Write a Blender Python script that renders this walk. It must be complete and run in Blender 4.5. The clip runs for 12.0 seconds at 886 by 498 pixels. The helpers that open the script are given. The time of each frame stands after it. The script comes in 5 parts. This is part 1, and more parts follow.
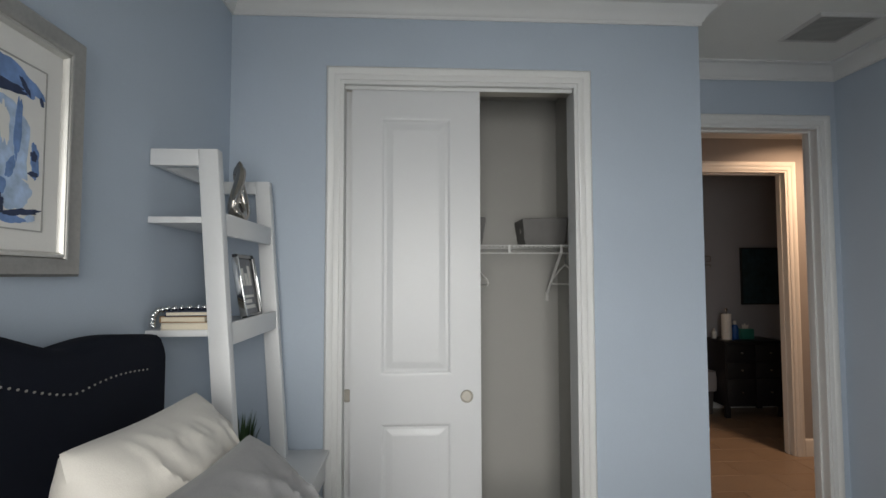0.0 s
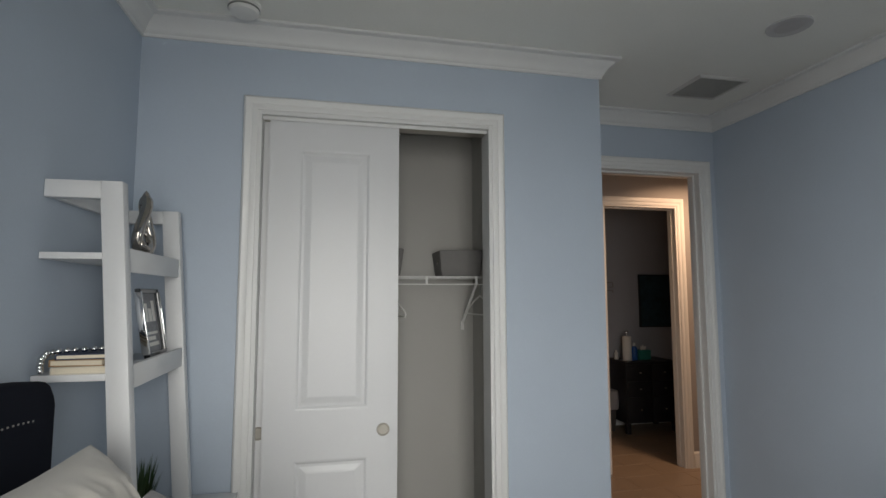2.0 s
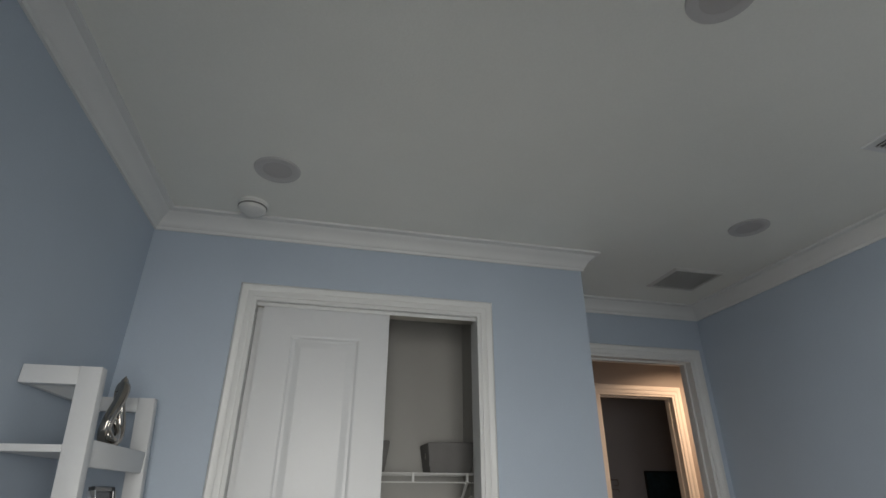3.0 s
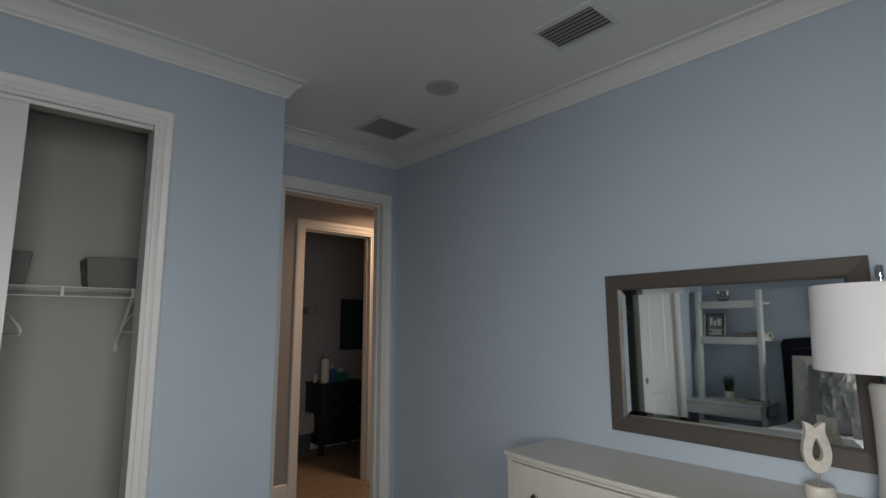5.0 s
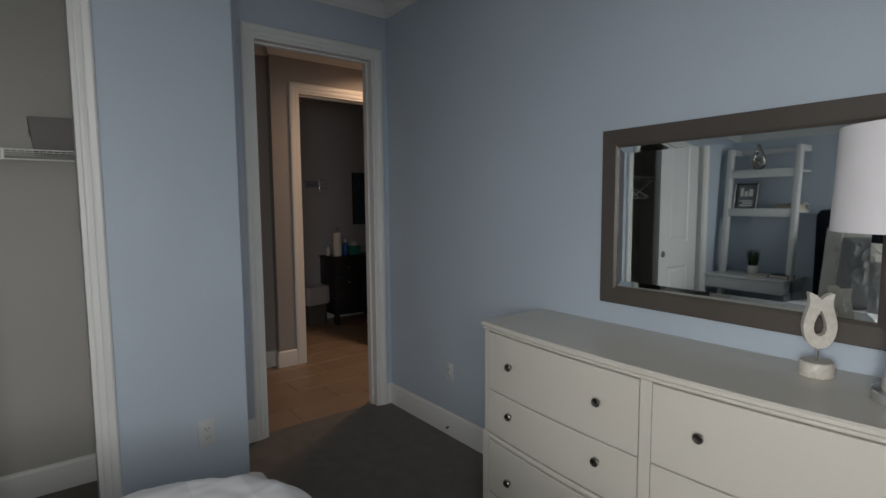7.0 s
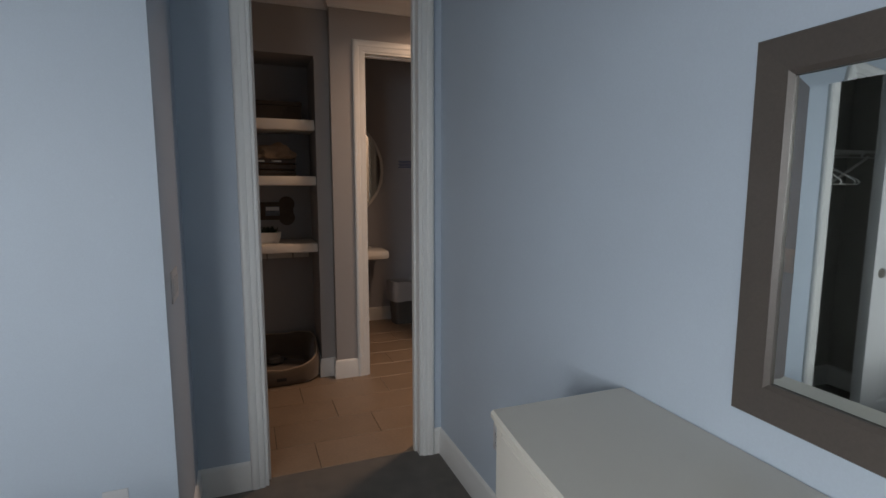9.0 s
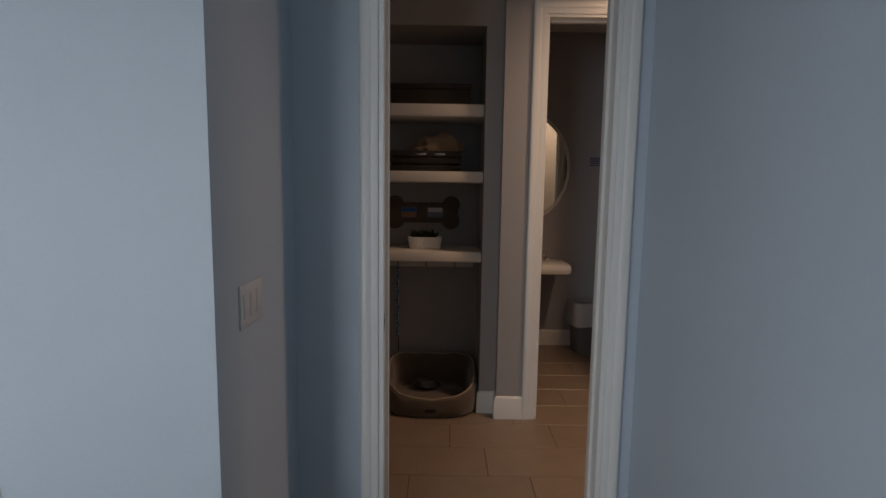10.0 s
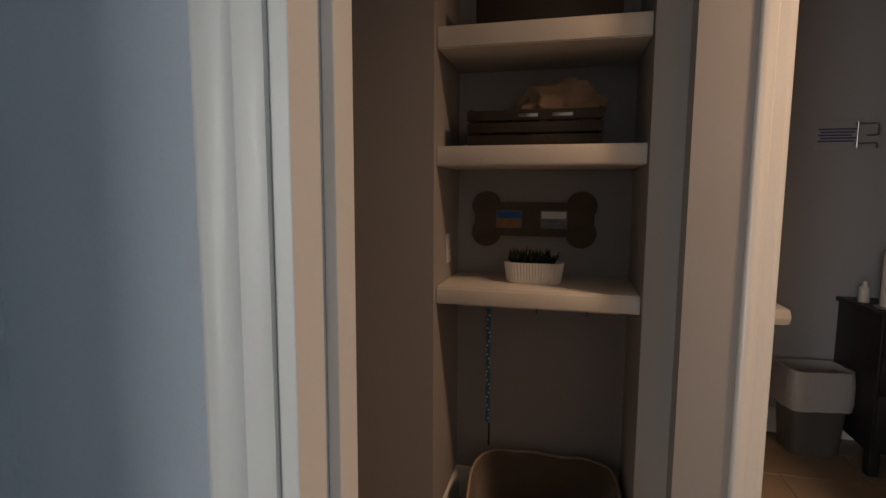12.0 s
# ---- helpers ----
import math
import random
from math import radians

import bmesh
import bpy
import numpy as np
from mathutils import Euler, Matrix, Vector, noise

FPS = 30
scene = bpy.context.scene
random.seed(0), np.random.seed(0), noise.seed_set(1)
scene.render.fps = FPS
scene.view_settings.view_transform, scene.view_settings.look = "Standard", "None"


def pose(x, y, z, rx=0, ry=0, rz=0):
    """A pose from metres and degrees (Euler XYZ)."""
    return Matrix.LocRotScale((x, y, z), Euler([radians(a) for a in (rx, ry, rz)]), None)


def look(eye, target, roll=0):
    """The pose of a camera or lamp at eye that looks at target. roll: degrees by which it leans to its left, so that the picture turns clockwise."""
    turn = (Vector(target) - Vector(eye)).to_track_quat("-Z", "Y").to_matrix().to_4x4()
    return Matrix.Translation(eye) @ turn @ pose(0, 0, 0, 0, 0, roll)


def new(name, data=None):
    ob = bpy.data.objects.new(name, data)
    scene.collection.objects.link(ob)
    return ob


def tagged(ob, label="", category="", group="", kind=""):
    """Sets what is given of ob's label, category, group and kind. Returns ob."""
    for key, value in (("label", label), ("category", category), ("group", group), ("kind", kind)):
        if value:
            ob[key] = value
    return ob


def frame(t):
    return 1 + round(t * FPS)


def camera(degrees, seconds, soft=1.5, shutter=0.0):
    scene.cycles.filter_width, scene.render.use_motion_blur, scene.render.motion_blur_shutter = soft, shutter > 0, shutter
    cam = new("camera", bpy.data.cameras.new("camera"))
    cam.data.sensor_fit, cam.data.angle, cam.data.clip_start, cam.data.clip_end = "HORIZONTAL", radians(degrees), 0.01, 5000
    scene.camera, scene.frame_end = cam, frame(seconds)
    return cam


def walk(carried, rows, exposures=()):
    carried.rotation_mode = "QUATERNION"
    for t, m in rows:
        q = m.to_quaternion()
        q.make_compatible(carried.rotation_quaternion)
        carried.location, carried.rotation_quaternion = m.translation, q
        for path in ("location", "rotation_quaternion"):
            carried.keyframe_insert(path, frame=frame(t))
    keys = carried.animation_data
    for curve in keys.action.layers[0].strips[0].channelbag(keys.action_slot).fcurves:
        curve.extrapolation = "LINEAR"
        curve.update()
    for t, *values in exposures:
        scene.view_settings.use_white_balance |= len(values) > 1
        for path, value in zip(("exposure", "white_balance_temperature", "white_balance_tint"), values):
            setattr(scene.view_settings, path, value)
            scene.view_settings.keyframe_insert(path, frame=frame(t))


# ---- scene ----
CZ_LAMP = 2.826
WIN_X = 0.10  # middle of the bedroom window
cam = camera(81.6, 12.0)

PATH = [
    (0, (-0.021, 0.344, 1.552), (0.086, 2.339, 1.654), -0.1),
    (0.5, (-0.015, 0.321, 1.584), (0.237, 2.303, 1.68), -0.1),
    (1, (0.002, 0.303, 1.587), (0.321, 2.274, 1.699), -0.2),
    (1.5, (-0.011, 0.29, 1.596), (0.372, 2.249, 1.715), -0.1),
    (2, (-0.024, 0.294, 1.609), (0.395, 2.241, 1.789), -0.1),
    (2.5, (-0.026, 0.29, 1.634), (0.363, 2.086, 2.422), 0.5),
    (2.7, (-0.024, 0.286, 1.631), (0.355, 2.032, 2.529), 0.4),
    (4.3, (0.168, 0.185, 1.558), (1.15, 1.884, 1.946), -0.2),
    (4.5, (0.184, 0.17, 1.555), (1.313, 1.774, 1.945), -0.1),
    (5, (0.207, 0.161, 1.537), (1.531, 1.633, 1.826), -0.2),
    (5.5, (0.252, 0.166, 1.492), (1.582, 1.65, 1.317), -0.3),
    (6, (0.361, 0.209, 1.482), (1.661, 1.718, 1.307), -0.4),
    (6.5, (0.464, 0.188, 1.481), (1.731, 1.734, 1.548), -0.3),
    (7, (0.601, 0.183, 1.466), (1.826, 1.753, 1.289), -0.4),
    (7.2, (0.679, 0.206, 1.455), (1.887, 1.783, 1.223), -0.4),
    (8.8, (1.54, 0.651, 1.502), (2.387, 2.443, 1.234), -0.5),
    (9, (1.597, 0.787, 1.496), (2.312, 2.638, 1.246), 0.1),
    (9.5, (1.802, 1.15, 1.448), (2.161, 3.104, 1.218), 0.1),
    (10, (1.865, 1.526, 1.436), (1.865, 3.513, 1.209), 0.8),
    (10.5, (1.876, 1.898, 1.446), (1.7, 3.877, 1.221), 0.7),
    (11, (1.909, 2.287, 1.428), (1.651, 4.258, 1.207), 0.4),
    (11.5, (1.848, 2.664, 1.405), (1.466, 4.614, 1.18), 0.6),
    (12, (1.868, 2.967, 1.388), (1.395, 4.898, 1.171), 0.3),
]
walk(cam, [(t, look(eye, target, roll)) for t, eye, target, roll in PATH],
     exposures=[(0, -0.17, 6550, 10), (2.0, -0.32, 6600, 10), (2.5, -0.36, 6600, 10), (4.5, -0.74, 6550, 10), (5.5, -0.78, 6500, 10), (7.2, -0.84, 6450, 10), (8.8, -0.34, 6180, 10), (9.5, -0.28, 6150, 10), (10.0, -0.44, 6180, 10), (10.5, -0.66, 6250, 10), (11, -0.57, 6550, 10), (11.5, -0.22, 6650, 10), (12, 0.14, 6700, 10)])

# ---- world and light ----
world = bpy.data.worlds.new("sky")
scene.world = world
world.use_nodes = True
wt = world.node_tree
sky = wt.nodes.new("ShaderNodeTexSky")
sky.sky_type = "NISHITA"
sky.sun_disc = False
sky.sun_elevation, sky.sun_rotation = radians(48), radians(20)
wt.links.new(sky.outputs["Color"], wt.nodes["Background"].inputs["Color"])
wt.nodes["Background"].inputs["Strength"].default_value = 0.1

sun_data = bpy.data.lights.new("sun", "SUN")
sun_data.energy, sun_data.angle, sun_data.color = 1.0, radians(12), (1, 0.95, 0.88)
sun = new("sun", sun_data)
sun.matrix_basis = look((3, 8, 12), (0.6, 1.0, 1.0))


def area_lamp(name, eye, target, w, h, watts, colour, spread=150):
    data = bpy.data.lights.new(name, "AREA")
    data.shape, data.size, data.size_y, data.energy, data.color = "RECTANGLE", w, h, watts, colour
    data.spread = radians(spread)
    ob = new(name, data)
    ob.matrix_basis = look(eye, target)
    return ob


# daylight in the south bedroom window; the warm ceiling light in the hall
area_lamp("window_daylight", (WIN_X, -0.70, 1.64), (WIN_X + 0.08, 1.0, 1.14), 1.2, 1.25, 19, (1.0, 0.985, 0.94), 90)
# added west lamp, unseen, so brightness falls off along the east wall
area_lamp("side_window_daylight", (-0.85, -0.22, 1.60), (1.0, 0.22, 1.16), 0.72, 1.25, 24, (1.0, 0.985, 0.94), 84)
hall_lamp = area_lamp("hall_ceiling_lamp", (3.35, 4.05, CZ_LAMP), (3.35, 4.06, 0), 0.24, 0.24, 28, (1.0, 0.63, 0.39), 152)
hall_lamp.data.shape = "DISK"

# ---- materials ----
def mat(name, colour, rough=0.5, metal=0.0, vary=0.06, scale=6.0, fine=180.0, bump=0.05, dist=0.002, coat=0.0, sheen=0.0, rand=0.0):
    m = bpy.data.materials.new(name)
    m.use_nodes = True
    n, l = m.node_tree.nodes, m.node_tree.links
    b = n["Principled BSDF"]
    b.inputs["Metallic"].default_value = metal
    b.inputs["Coat Weight"].default_value = coat
    b.inputs["Sheen Weight"].default_value = sheen
    tc = n.new("ShaderNodeTexCoord")
    big, small = n.new("ShaderNodeTexNoise"), n.new("ShaderNodeTexNoise")
    big.inputs["Scale"].default_value, small.inputs["Scale"].default_value = scale, fine
    big.inputs["Detail"].default_value, small.inputs["Detail"].default_value = 4, 3
    l.new(tc.outputs["Object"], big.inputs["Vector"])
    l.new(tc.outputs["Object"], small.inputs["Vector"])
    add = n.new("ShaderNodeMath")
    add.operation = "ADD"
    l.new(big.outputs["Fac"], add.inputs[0])
    l.new(small.outputs["Fac"], add.inputs[1])
    ramp = n.new("ShaderNodeMapRange")
    ramp.inputs["From Min"].default_value, ramp.inputs["From Max"].default_value = 0.6, 1.4
    ramp.inputs["To Min"].default_value, ramp.inputs["To Max"].default_value = 1 - vary, 1 + vary
    l.new(add.outputs[0], ramp.inputs["Value"])
    mul = n.new("ShaderNodeVectorMath")
    mul.operation = "SCALE"
    mul.inputs[0].default_value = colour
    if rand:
        info = n.new("ShaderNodeObjectInfo")
        rr = n.new("ShaderNodeMapRange")
        rr.inputs["To Min"].default_value, rr.inputs["To Max"].default_value = 1 - rand, 1 + rand
        l.new(info.outputs["Random"], rr.inputs["Value"])
        mm = n.new("ShaderNodeMath")
        mm.operation = "MULTIPLY"
        l.new(ramp.outputs[0], mm.inputs[0])
        l.new(rr.outputs[0], mm.inputs[1])
        l.new(mm.outputs[0], mul.inputs["Scale"])
    else:
        l.new(ramp.outputs[0], mul.inputs["Scale"])
    l.new(mul.outputs[0], b.inputs["Base Color"])
    rg = n.new("ShaderNodeMapRange")
    rg.inputs["To Min"].default_value, rg.inputs["To Max"].default_value = max(0.02, rough * 0.85), min(1, rough * 1.15)
    l.new(big.outputs["Fac"], rg.inputs["Value"])
    l.new(rg.outputs[0], b.inputs["Roughness"])
    if bump:
        bp = n.new("ShaderNodeBump")
        bp.inputs["Strength"].default_value, bp.inputs["Distance"].default_value = bump, dist
        l.new(small.outputs["Fac"], bp.inputs["Height"])
        l.new(bp.outputs[0], b.inputs["Normal"])
    return m


def striped(m, scale, amount, axis="Y"):
    """Woven stripes across a fabric's sheen and colour."""
    n, l = m.node_tree.nodes, m.node_tree.links
    b = n["Principled BSDF"]
    tc, wave = n.new("ShaderNodeTexCoord"), n.new("ShaderNodeTexWave")
    wave.bands_direction = axis
    wave.inputs["Scale"].default_value = scale
    wave.inputs["Distortion"].default_value = 0.15
    l.new(tc.outputs["Object"], wave.inputs["Vector"])
    ramp = n.new("ShaderNodeMapRange")
    ramp.inputs["From Min"].default_value, ramp.inputs["From Max"].default_value = 0.45, 0.55
    ramp.inputs["To Min"].default_value, ramp.inputs["To Max"].default_value = 1 - amount, 1
    l.new(wave.outputs["Fac"], ramp.inputs["Value"])
    old = b.inputs["Base Color"].links[0].from_socket
    sc = n.new("ShaderNodeVectorMath")
    sc.operation = "SCALE"
    l.new(old, sc.inputs[0])
    l.new(ramp.outputs[0], sc.inputs["Scale"])
    l.new(sc.outputs[0], b.inputs["Base Color"])
    return m


BLUE = mat("blue_wall_paint", (0.45, 0.52, 0.605), 0.55, vary=0.045, scale=2.5, fine=230, bump=0.22, dist=0.001)
HALLP = mat("greige_wall_paint", (0.33, 0.317, 0.312), 0.6, vary=0.03, scale=2.5, fine=260, bump=0.10, dist=0.001)
BATHP = mat("grey_wall_paint", (0.39, 0.40, 0.44), 0.6, vary=0.03, scale=2.5, fine=260, bump=0.10, dist=0.001)
CLOSETP = mat("closet_wall_paint", (0.43, 0.425, 0.40), 0.6, vary=0.03, scale=2.5, fine=260, bump=0.10, dist=0.001)
CEIL = mat("ceiling_paint", (0.82, 0.82, 0.77), 0.8, vary=0.03, scale=3, fine=140, bump=0.25, dist=0.002)
TRIM = mat("white_trim_paint", (0.72, 0.725, 0.715), 0.38, vary=0.02, scale=5, fine=120, bump=0.03, dist=0.001)
DOORW = mat("white_door_paint", (0.655, 0.665, 0.675), 0.38, vary=0.015, scale=5, fine=120, bump=0.03, dist=0.001)
CARPET = mat("grey_brown_carpet", (0.12, 0.108, 0.093), 0.95, vary=0.42, scale=11, fine=320, bump=0.9, dist=0.006, sheen=0.2)
TILE = mat("brown_floor_tile", (0.24, 0.182, 0.135), 0.38, vary=0.12, scale=7, fine=60, bump=0.06, dist=0.001, rand=0.06)
GROUT = mat("dark_grout", (0.10, 0.08, 0.065), 0.9, vary=0.15, bump=0.3)
CREAM = mat("cream_painted_wood", (0.60, 0.575, 0.52), 0.30, vary=0.03, scale=3, fine=420, bump=0.04, dist=0.001)
BRONZE = mat("dark_bronze_metal", (0.30, 0.28, 0.255), 0.28, metal=1.0, vary=0.12, bump=0.03)
NICKEL = mat("brushed_nickel", (0.55, 0.52, 0.47), 0.32, metal=1.0, vary=0.05, bump=0.02)
SATIN = mat("satin_nickel", (0.36, 0.34, 0.30), 0.42, metal=0.8, vary=0.04, bump=0.02)
CHROME = mat("chrome", (0.75, 0.75, 0.75), 0.08, metal=1.0, vary=0.02, bump=0.0)
SILVER = mat("silver_leaf", (0.42, 0.41, 0.39), 0.36, metal=0.75, vary=0.12, scale=9, fine=90, bump=0.08)
LINERS = mat("pale_silver_liner", (0.62, 0.61, 0.58), 0.42, metal=0.6, vary=0.05, bump=0.02)
FRAMEB = mat("taupe_leather_frame", (0.075, 0.063, 0.055), 0.42, vary=0.12, scale=5, fine=150, bump=0.12)
MIRROR = mat("mirror_glass", (0.80, 0.84, 0.83), 0.015, metal=1.0, vary=0.0, bump=0.0)
NAVY = mat("navy_linen", (0.008, 0.010, 0.017), 0.9, vary=0.2, scale=12, fine=420, bump=0.35)
WHITEF = mat("cream_cotton", (0.60, 0.575, 0.53), 0.9, vary=0.05, scale=8, fine=420, bump=0.25, sheen=0.2)
GREYF = mat("grey_woven_cotton", (0.235, 0.235, 0.24), 0.92, vary=0.12, scale=12, fine=380, bump=0.4, sheen=0.2)
DUVETM = striped(mat("white_striped_satin", (0.78, 0.78, 0.82), 0.55, vary=0.03, scale=6, fine=400, bump=0.12, sheen=0.2), 1.15, 0.17, "X")
SHADE = mat("white_linen_shade", (0.80, 0.78, 0.82), 0.9, vary=0.02, scale=9, fine=520, bump=0.2)
CERAMIC = mat("pale_grey_glaze", (0.47, 0.46, 0.44), 0.22, vary=0.02, bump=0.0, coat=0.4)
STONE = mat("pale_marble", (0.60, 0.565, 0.51), 0.4, vary=0.16, scale=22, fine=90, bump=0.1)
WHITEP = mat("white_plastic", (0.75, 0.745, 0.72), 0.35, vary=0.01, bump=0.0)
GREYB = mat("grey_fabric_bin", (0.20, 0.195, 0.19), 0.9, vary=0.1, scale=12, fine=300, bump=0.4)
WIRE = mat("white_coated_wire", (0.78, 0.78, 0.76), 0.35, vary=0.01, bump=0.0)
BLACKW = mat("black_painted_wood", (0.012, 0.012, 0.014), 0.5, vary=0.15, fine=60, bump=0.05)
DARKWOOD = mat("dark_stained_wood", (0.022, 0.015, 0.011), 0.6, vary=0.3, scale=14, fine=80, bump=0.2)
TANCLOTH = mat("tan_cloth", (0.30, 0.22, 0.15), 0.95, vary=0.2, scale=14, fine=260, bump=0.5)
DOGBED = mat("brown_plush", (0.115, 0.088, 0.066), 0.95, vary=0.2, scale=14, fine=220, bump=0.6, sheen=0.3)
SHELFW = mat("shelf_white_paint", (0.70, 0.67, 0.62), 0.45, vary=0.03, bump=0.04)
PAPER = mat("white_paper", (0.74, 0.73, 0.70), 0.8, vary=0.02, bump=0.02)
PAINTM = mat("blue_watercolour", (0.15, 0.25, 0.48), 0.8, vary=0.45, scale=9, fine=40, bump=0.02)
PAINTL = mat("pale_blue_watercolour", (0.40, 0.52, 0.70), 0.8, vary=0.34, scale=10, fine=40, bump=0.02)
PAINTD = mat("dark_navy_watercolour", (0.03, 0.045, 0.10), 0.8, vary=0.4, scale=12, fine=40, bump=0.02)
GLOSSB = mat("glossy_black_frame", (0.012, 0.014, 0.02), 0.14, vary=0.05, bump=0.0, coat=0.5)
INK = mat("black_ink", (0.02, 0.02, 0.022), 0.7, vary=0.05, bump=0.0)
BLUEINK = mat("blue_ink", (0.05, 0.08, 0.20), 0.7, vary=0.05, bump=0.0)
LEAF = mat("grass_leaf", (0.035, 0.075, 0.022), 0.6, vary=0.3, bump=0.05)
SOIL = mat("dark_soil", (0.03, 0.022, 0.016), 0.95, vary=0.3, bump=0.4)
PLATE = mat("almond_plastic", (0.55, 0.56, 0.58), 0.4, vary=0.01, bump=0.0)
POTW = mat("white_ceramic_pot", (0.74, 0.73, 0.70), 0.4, vary=0.02, bump=0.0)
PAGES = mat("book_pages", (0.66, 0.60, 0.48), 0.85, vary=0.08, fine=400, bump=0.2)
BOOKN = mat("navy_book_cover", (0.02, 0.03, 0.07), 0.55, vary=0.1)
BOOKT = mat("tan_book_cover", (0.32, 0.20, 0.10), 0.6, vary=0.1)
BOOKC = mat("cream_book_cover", (0.60, 0.56, 0.48), 0.6, vary=0.06)
PHOTO = mat("grey_photograph", (0.16, 0.17, 0.19), 0.35, vary=0.5, scale=24, fine=90, bump=0.0)
BLUEP = mat("blue_plastic", (0.02, 0.10, 0.35), 0.35, vary=0.1, bump=0.0)
GREENP = mat("green_plastic", (0.03, 0.20, 0.16), 0.35, vary=0.1, bump=0.0)
LINER = mat("white_bin_liner", (0.38, 0.38, 0.40), 0.35, vary=0.06, scale=20, bump=0.3, dist=0.01)
BINM = mat("grey_bin_plastic", (0.09, 0.088, 0.085), 0.5, vary=0.08)
DUSKPIC = mat("dark_teal_print", (0.02, 0.045, 0.06), 0.4, vary=0.5, scale=5, fine=20, bump=0.0)
GRILLE = mat("off_white_grille_paint", (0.62, 0.61, 0.58), 0.5, vary=0.03, bump=0.0)
CANTRIM = mat("grey_can_trim", (0.52, 0.51, 0.50), 0.5, vary=0.03, bump=0.0)
CANLENS = mat("frosted_lens", (0.46, 0.445, 0.435), 0.5, vary=0.02, bump=0.0)
# shade inside vent and detector openings, put into the base colour
GAPSHADE = mat("gap_shade", (0.20, 0.20, 0.19), 0.8, vary=0.05, bump=0.0)
ROPEB = mat("blue_rope", (0.06, 0.20, 0.38), 0.8, vary=0.5, scale=120, fine=400, bump=0.5)
SUCC = mat("dark_succulent_leaf", (0.014, 0.026, 0.012), 0.5, vary=0.3, bump=0.05)
SANDP = mat("orange_sand_print", (0.30, 0.15, 0.06), 0.5, vary=0.3, scale=30, bump=0.0)
PIPING = mat("pale_tan_piping", (0.36, 0.29, 0.22), 0.9, vary=0.1, bump=0.2)
DARKSILVER = mat("dark_polished_silver", (0.40, 0.37, 0.34), 0.10, metal=1.0, vary=0.05, bump=0.0)
PORC = mat("white_porcelain", (0.76, 0.76, 0.75), 0.12, vary=0.01, bump=0.0, coat=0.3)
BONE = mat("brown_cork_board", (0.105, 0.080, 0.060), 0.9, vary=0.3, scale=20, fine=160, bump=0.4)

ACRYL = mat("pale_acrylic", (0.42, 0.43, 0.43), 0.06, metal=0.35, vary=0.02, bump=0.0, coat=0.8)
GLOW = mat("lit_lens", (0.8, 0.7, 0.55), 0.5, vary=0.0, bump=0.0)
GLOW.node_tree.nodes["Principled BSDF"].inputs["Emission Color"].default_value = (1.0, 0.62, 0.36, 1)
GLOW.node_tree.nodes["Principled BSDF"].inputs["Emission Strength"].default_value = 6.0
NAVY.node_tree.nodes["Principled BSDF"].inputs["Specular IOR Level"].default_value = 0.12
glass = bpy.data.materials.new("clear_acrylic")
glass.use_nodes = True
gb = glass.node_tree.nodes["Principled BSDF"]
gb.inputs["Transmission Weight"].default_value, gb.inputs["Roughness"].default_value, gb.inputs["IOR"].default_value = 1.0, 0.03, 1.47
GLASS = glass


# ---- building helpers ----
def linked(name, bm, material, smooth=False):
    bmesh.ops.recalc_face_normals(bm, faces=bm.faces)
    me = bpy.data.meshes.new(name)
    bm.to_mesh(me)
    bm.free()
    me.materials.append(material)
    if smooth:
        for p in me.polygons:
            p.use_smooth = True
        me.set_sharp_from_angle(angle=radians(38))
    return new(name, me)


def part(name, bm, material, parent, label="", smooth=True):
    ob = linked(name, bm, material, smooth)
    ob.parent = parent
    if label:
        tagged(ob, label)
    return ob


def structure(name, bm, material, label, category, smooth=False):
    return tagged(linked(name, bm, material, smooth), label, category, kind="structure")


def thing(name, at, label, category, group="", rz=0.0):
    ob = new(name)
    ob.empty_display_size = 0.05
    ob.matrix_basis = pose(*at, 0, 0, rz)
    return tagged(ob, label, category, group)


def box(bm, lo, hi, r=0.0, seg=2, m=None):
    lo, hi = Vector(lo), Vector(hi)
    vs = bmesh.ops.create_cube(bm, size=1.0)["verts"]
    for v in vs:
        v.co = Vector(((lo[i] + hi[i]) / 2 + v.co[i] * (hi[i] - lo[i]) for i in range(3)))
    if r:
        es = list({e for v in vs for e in v.link_edges})
        out = bmesh.ops.bevel(bm, geom=es, offset=r, segments=seg, profile=0.5, affect="EDGES", clamp_overlap=True)
        vs = list({v for f in out["faces"] for v in f.verts} | {v for v in vs if v.is_valid})
    if m is not None:
        for v in vs:
            v.co = m @ v.co
    return bm


def boxes(*rows, r=0.0):
    bm = bmesh.new()
    for lo, hi in rows:
        box(bm, lo, hi, r)
    return bm


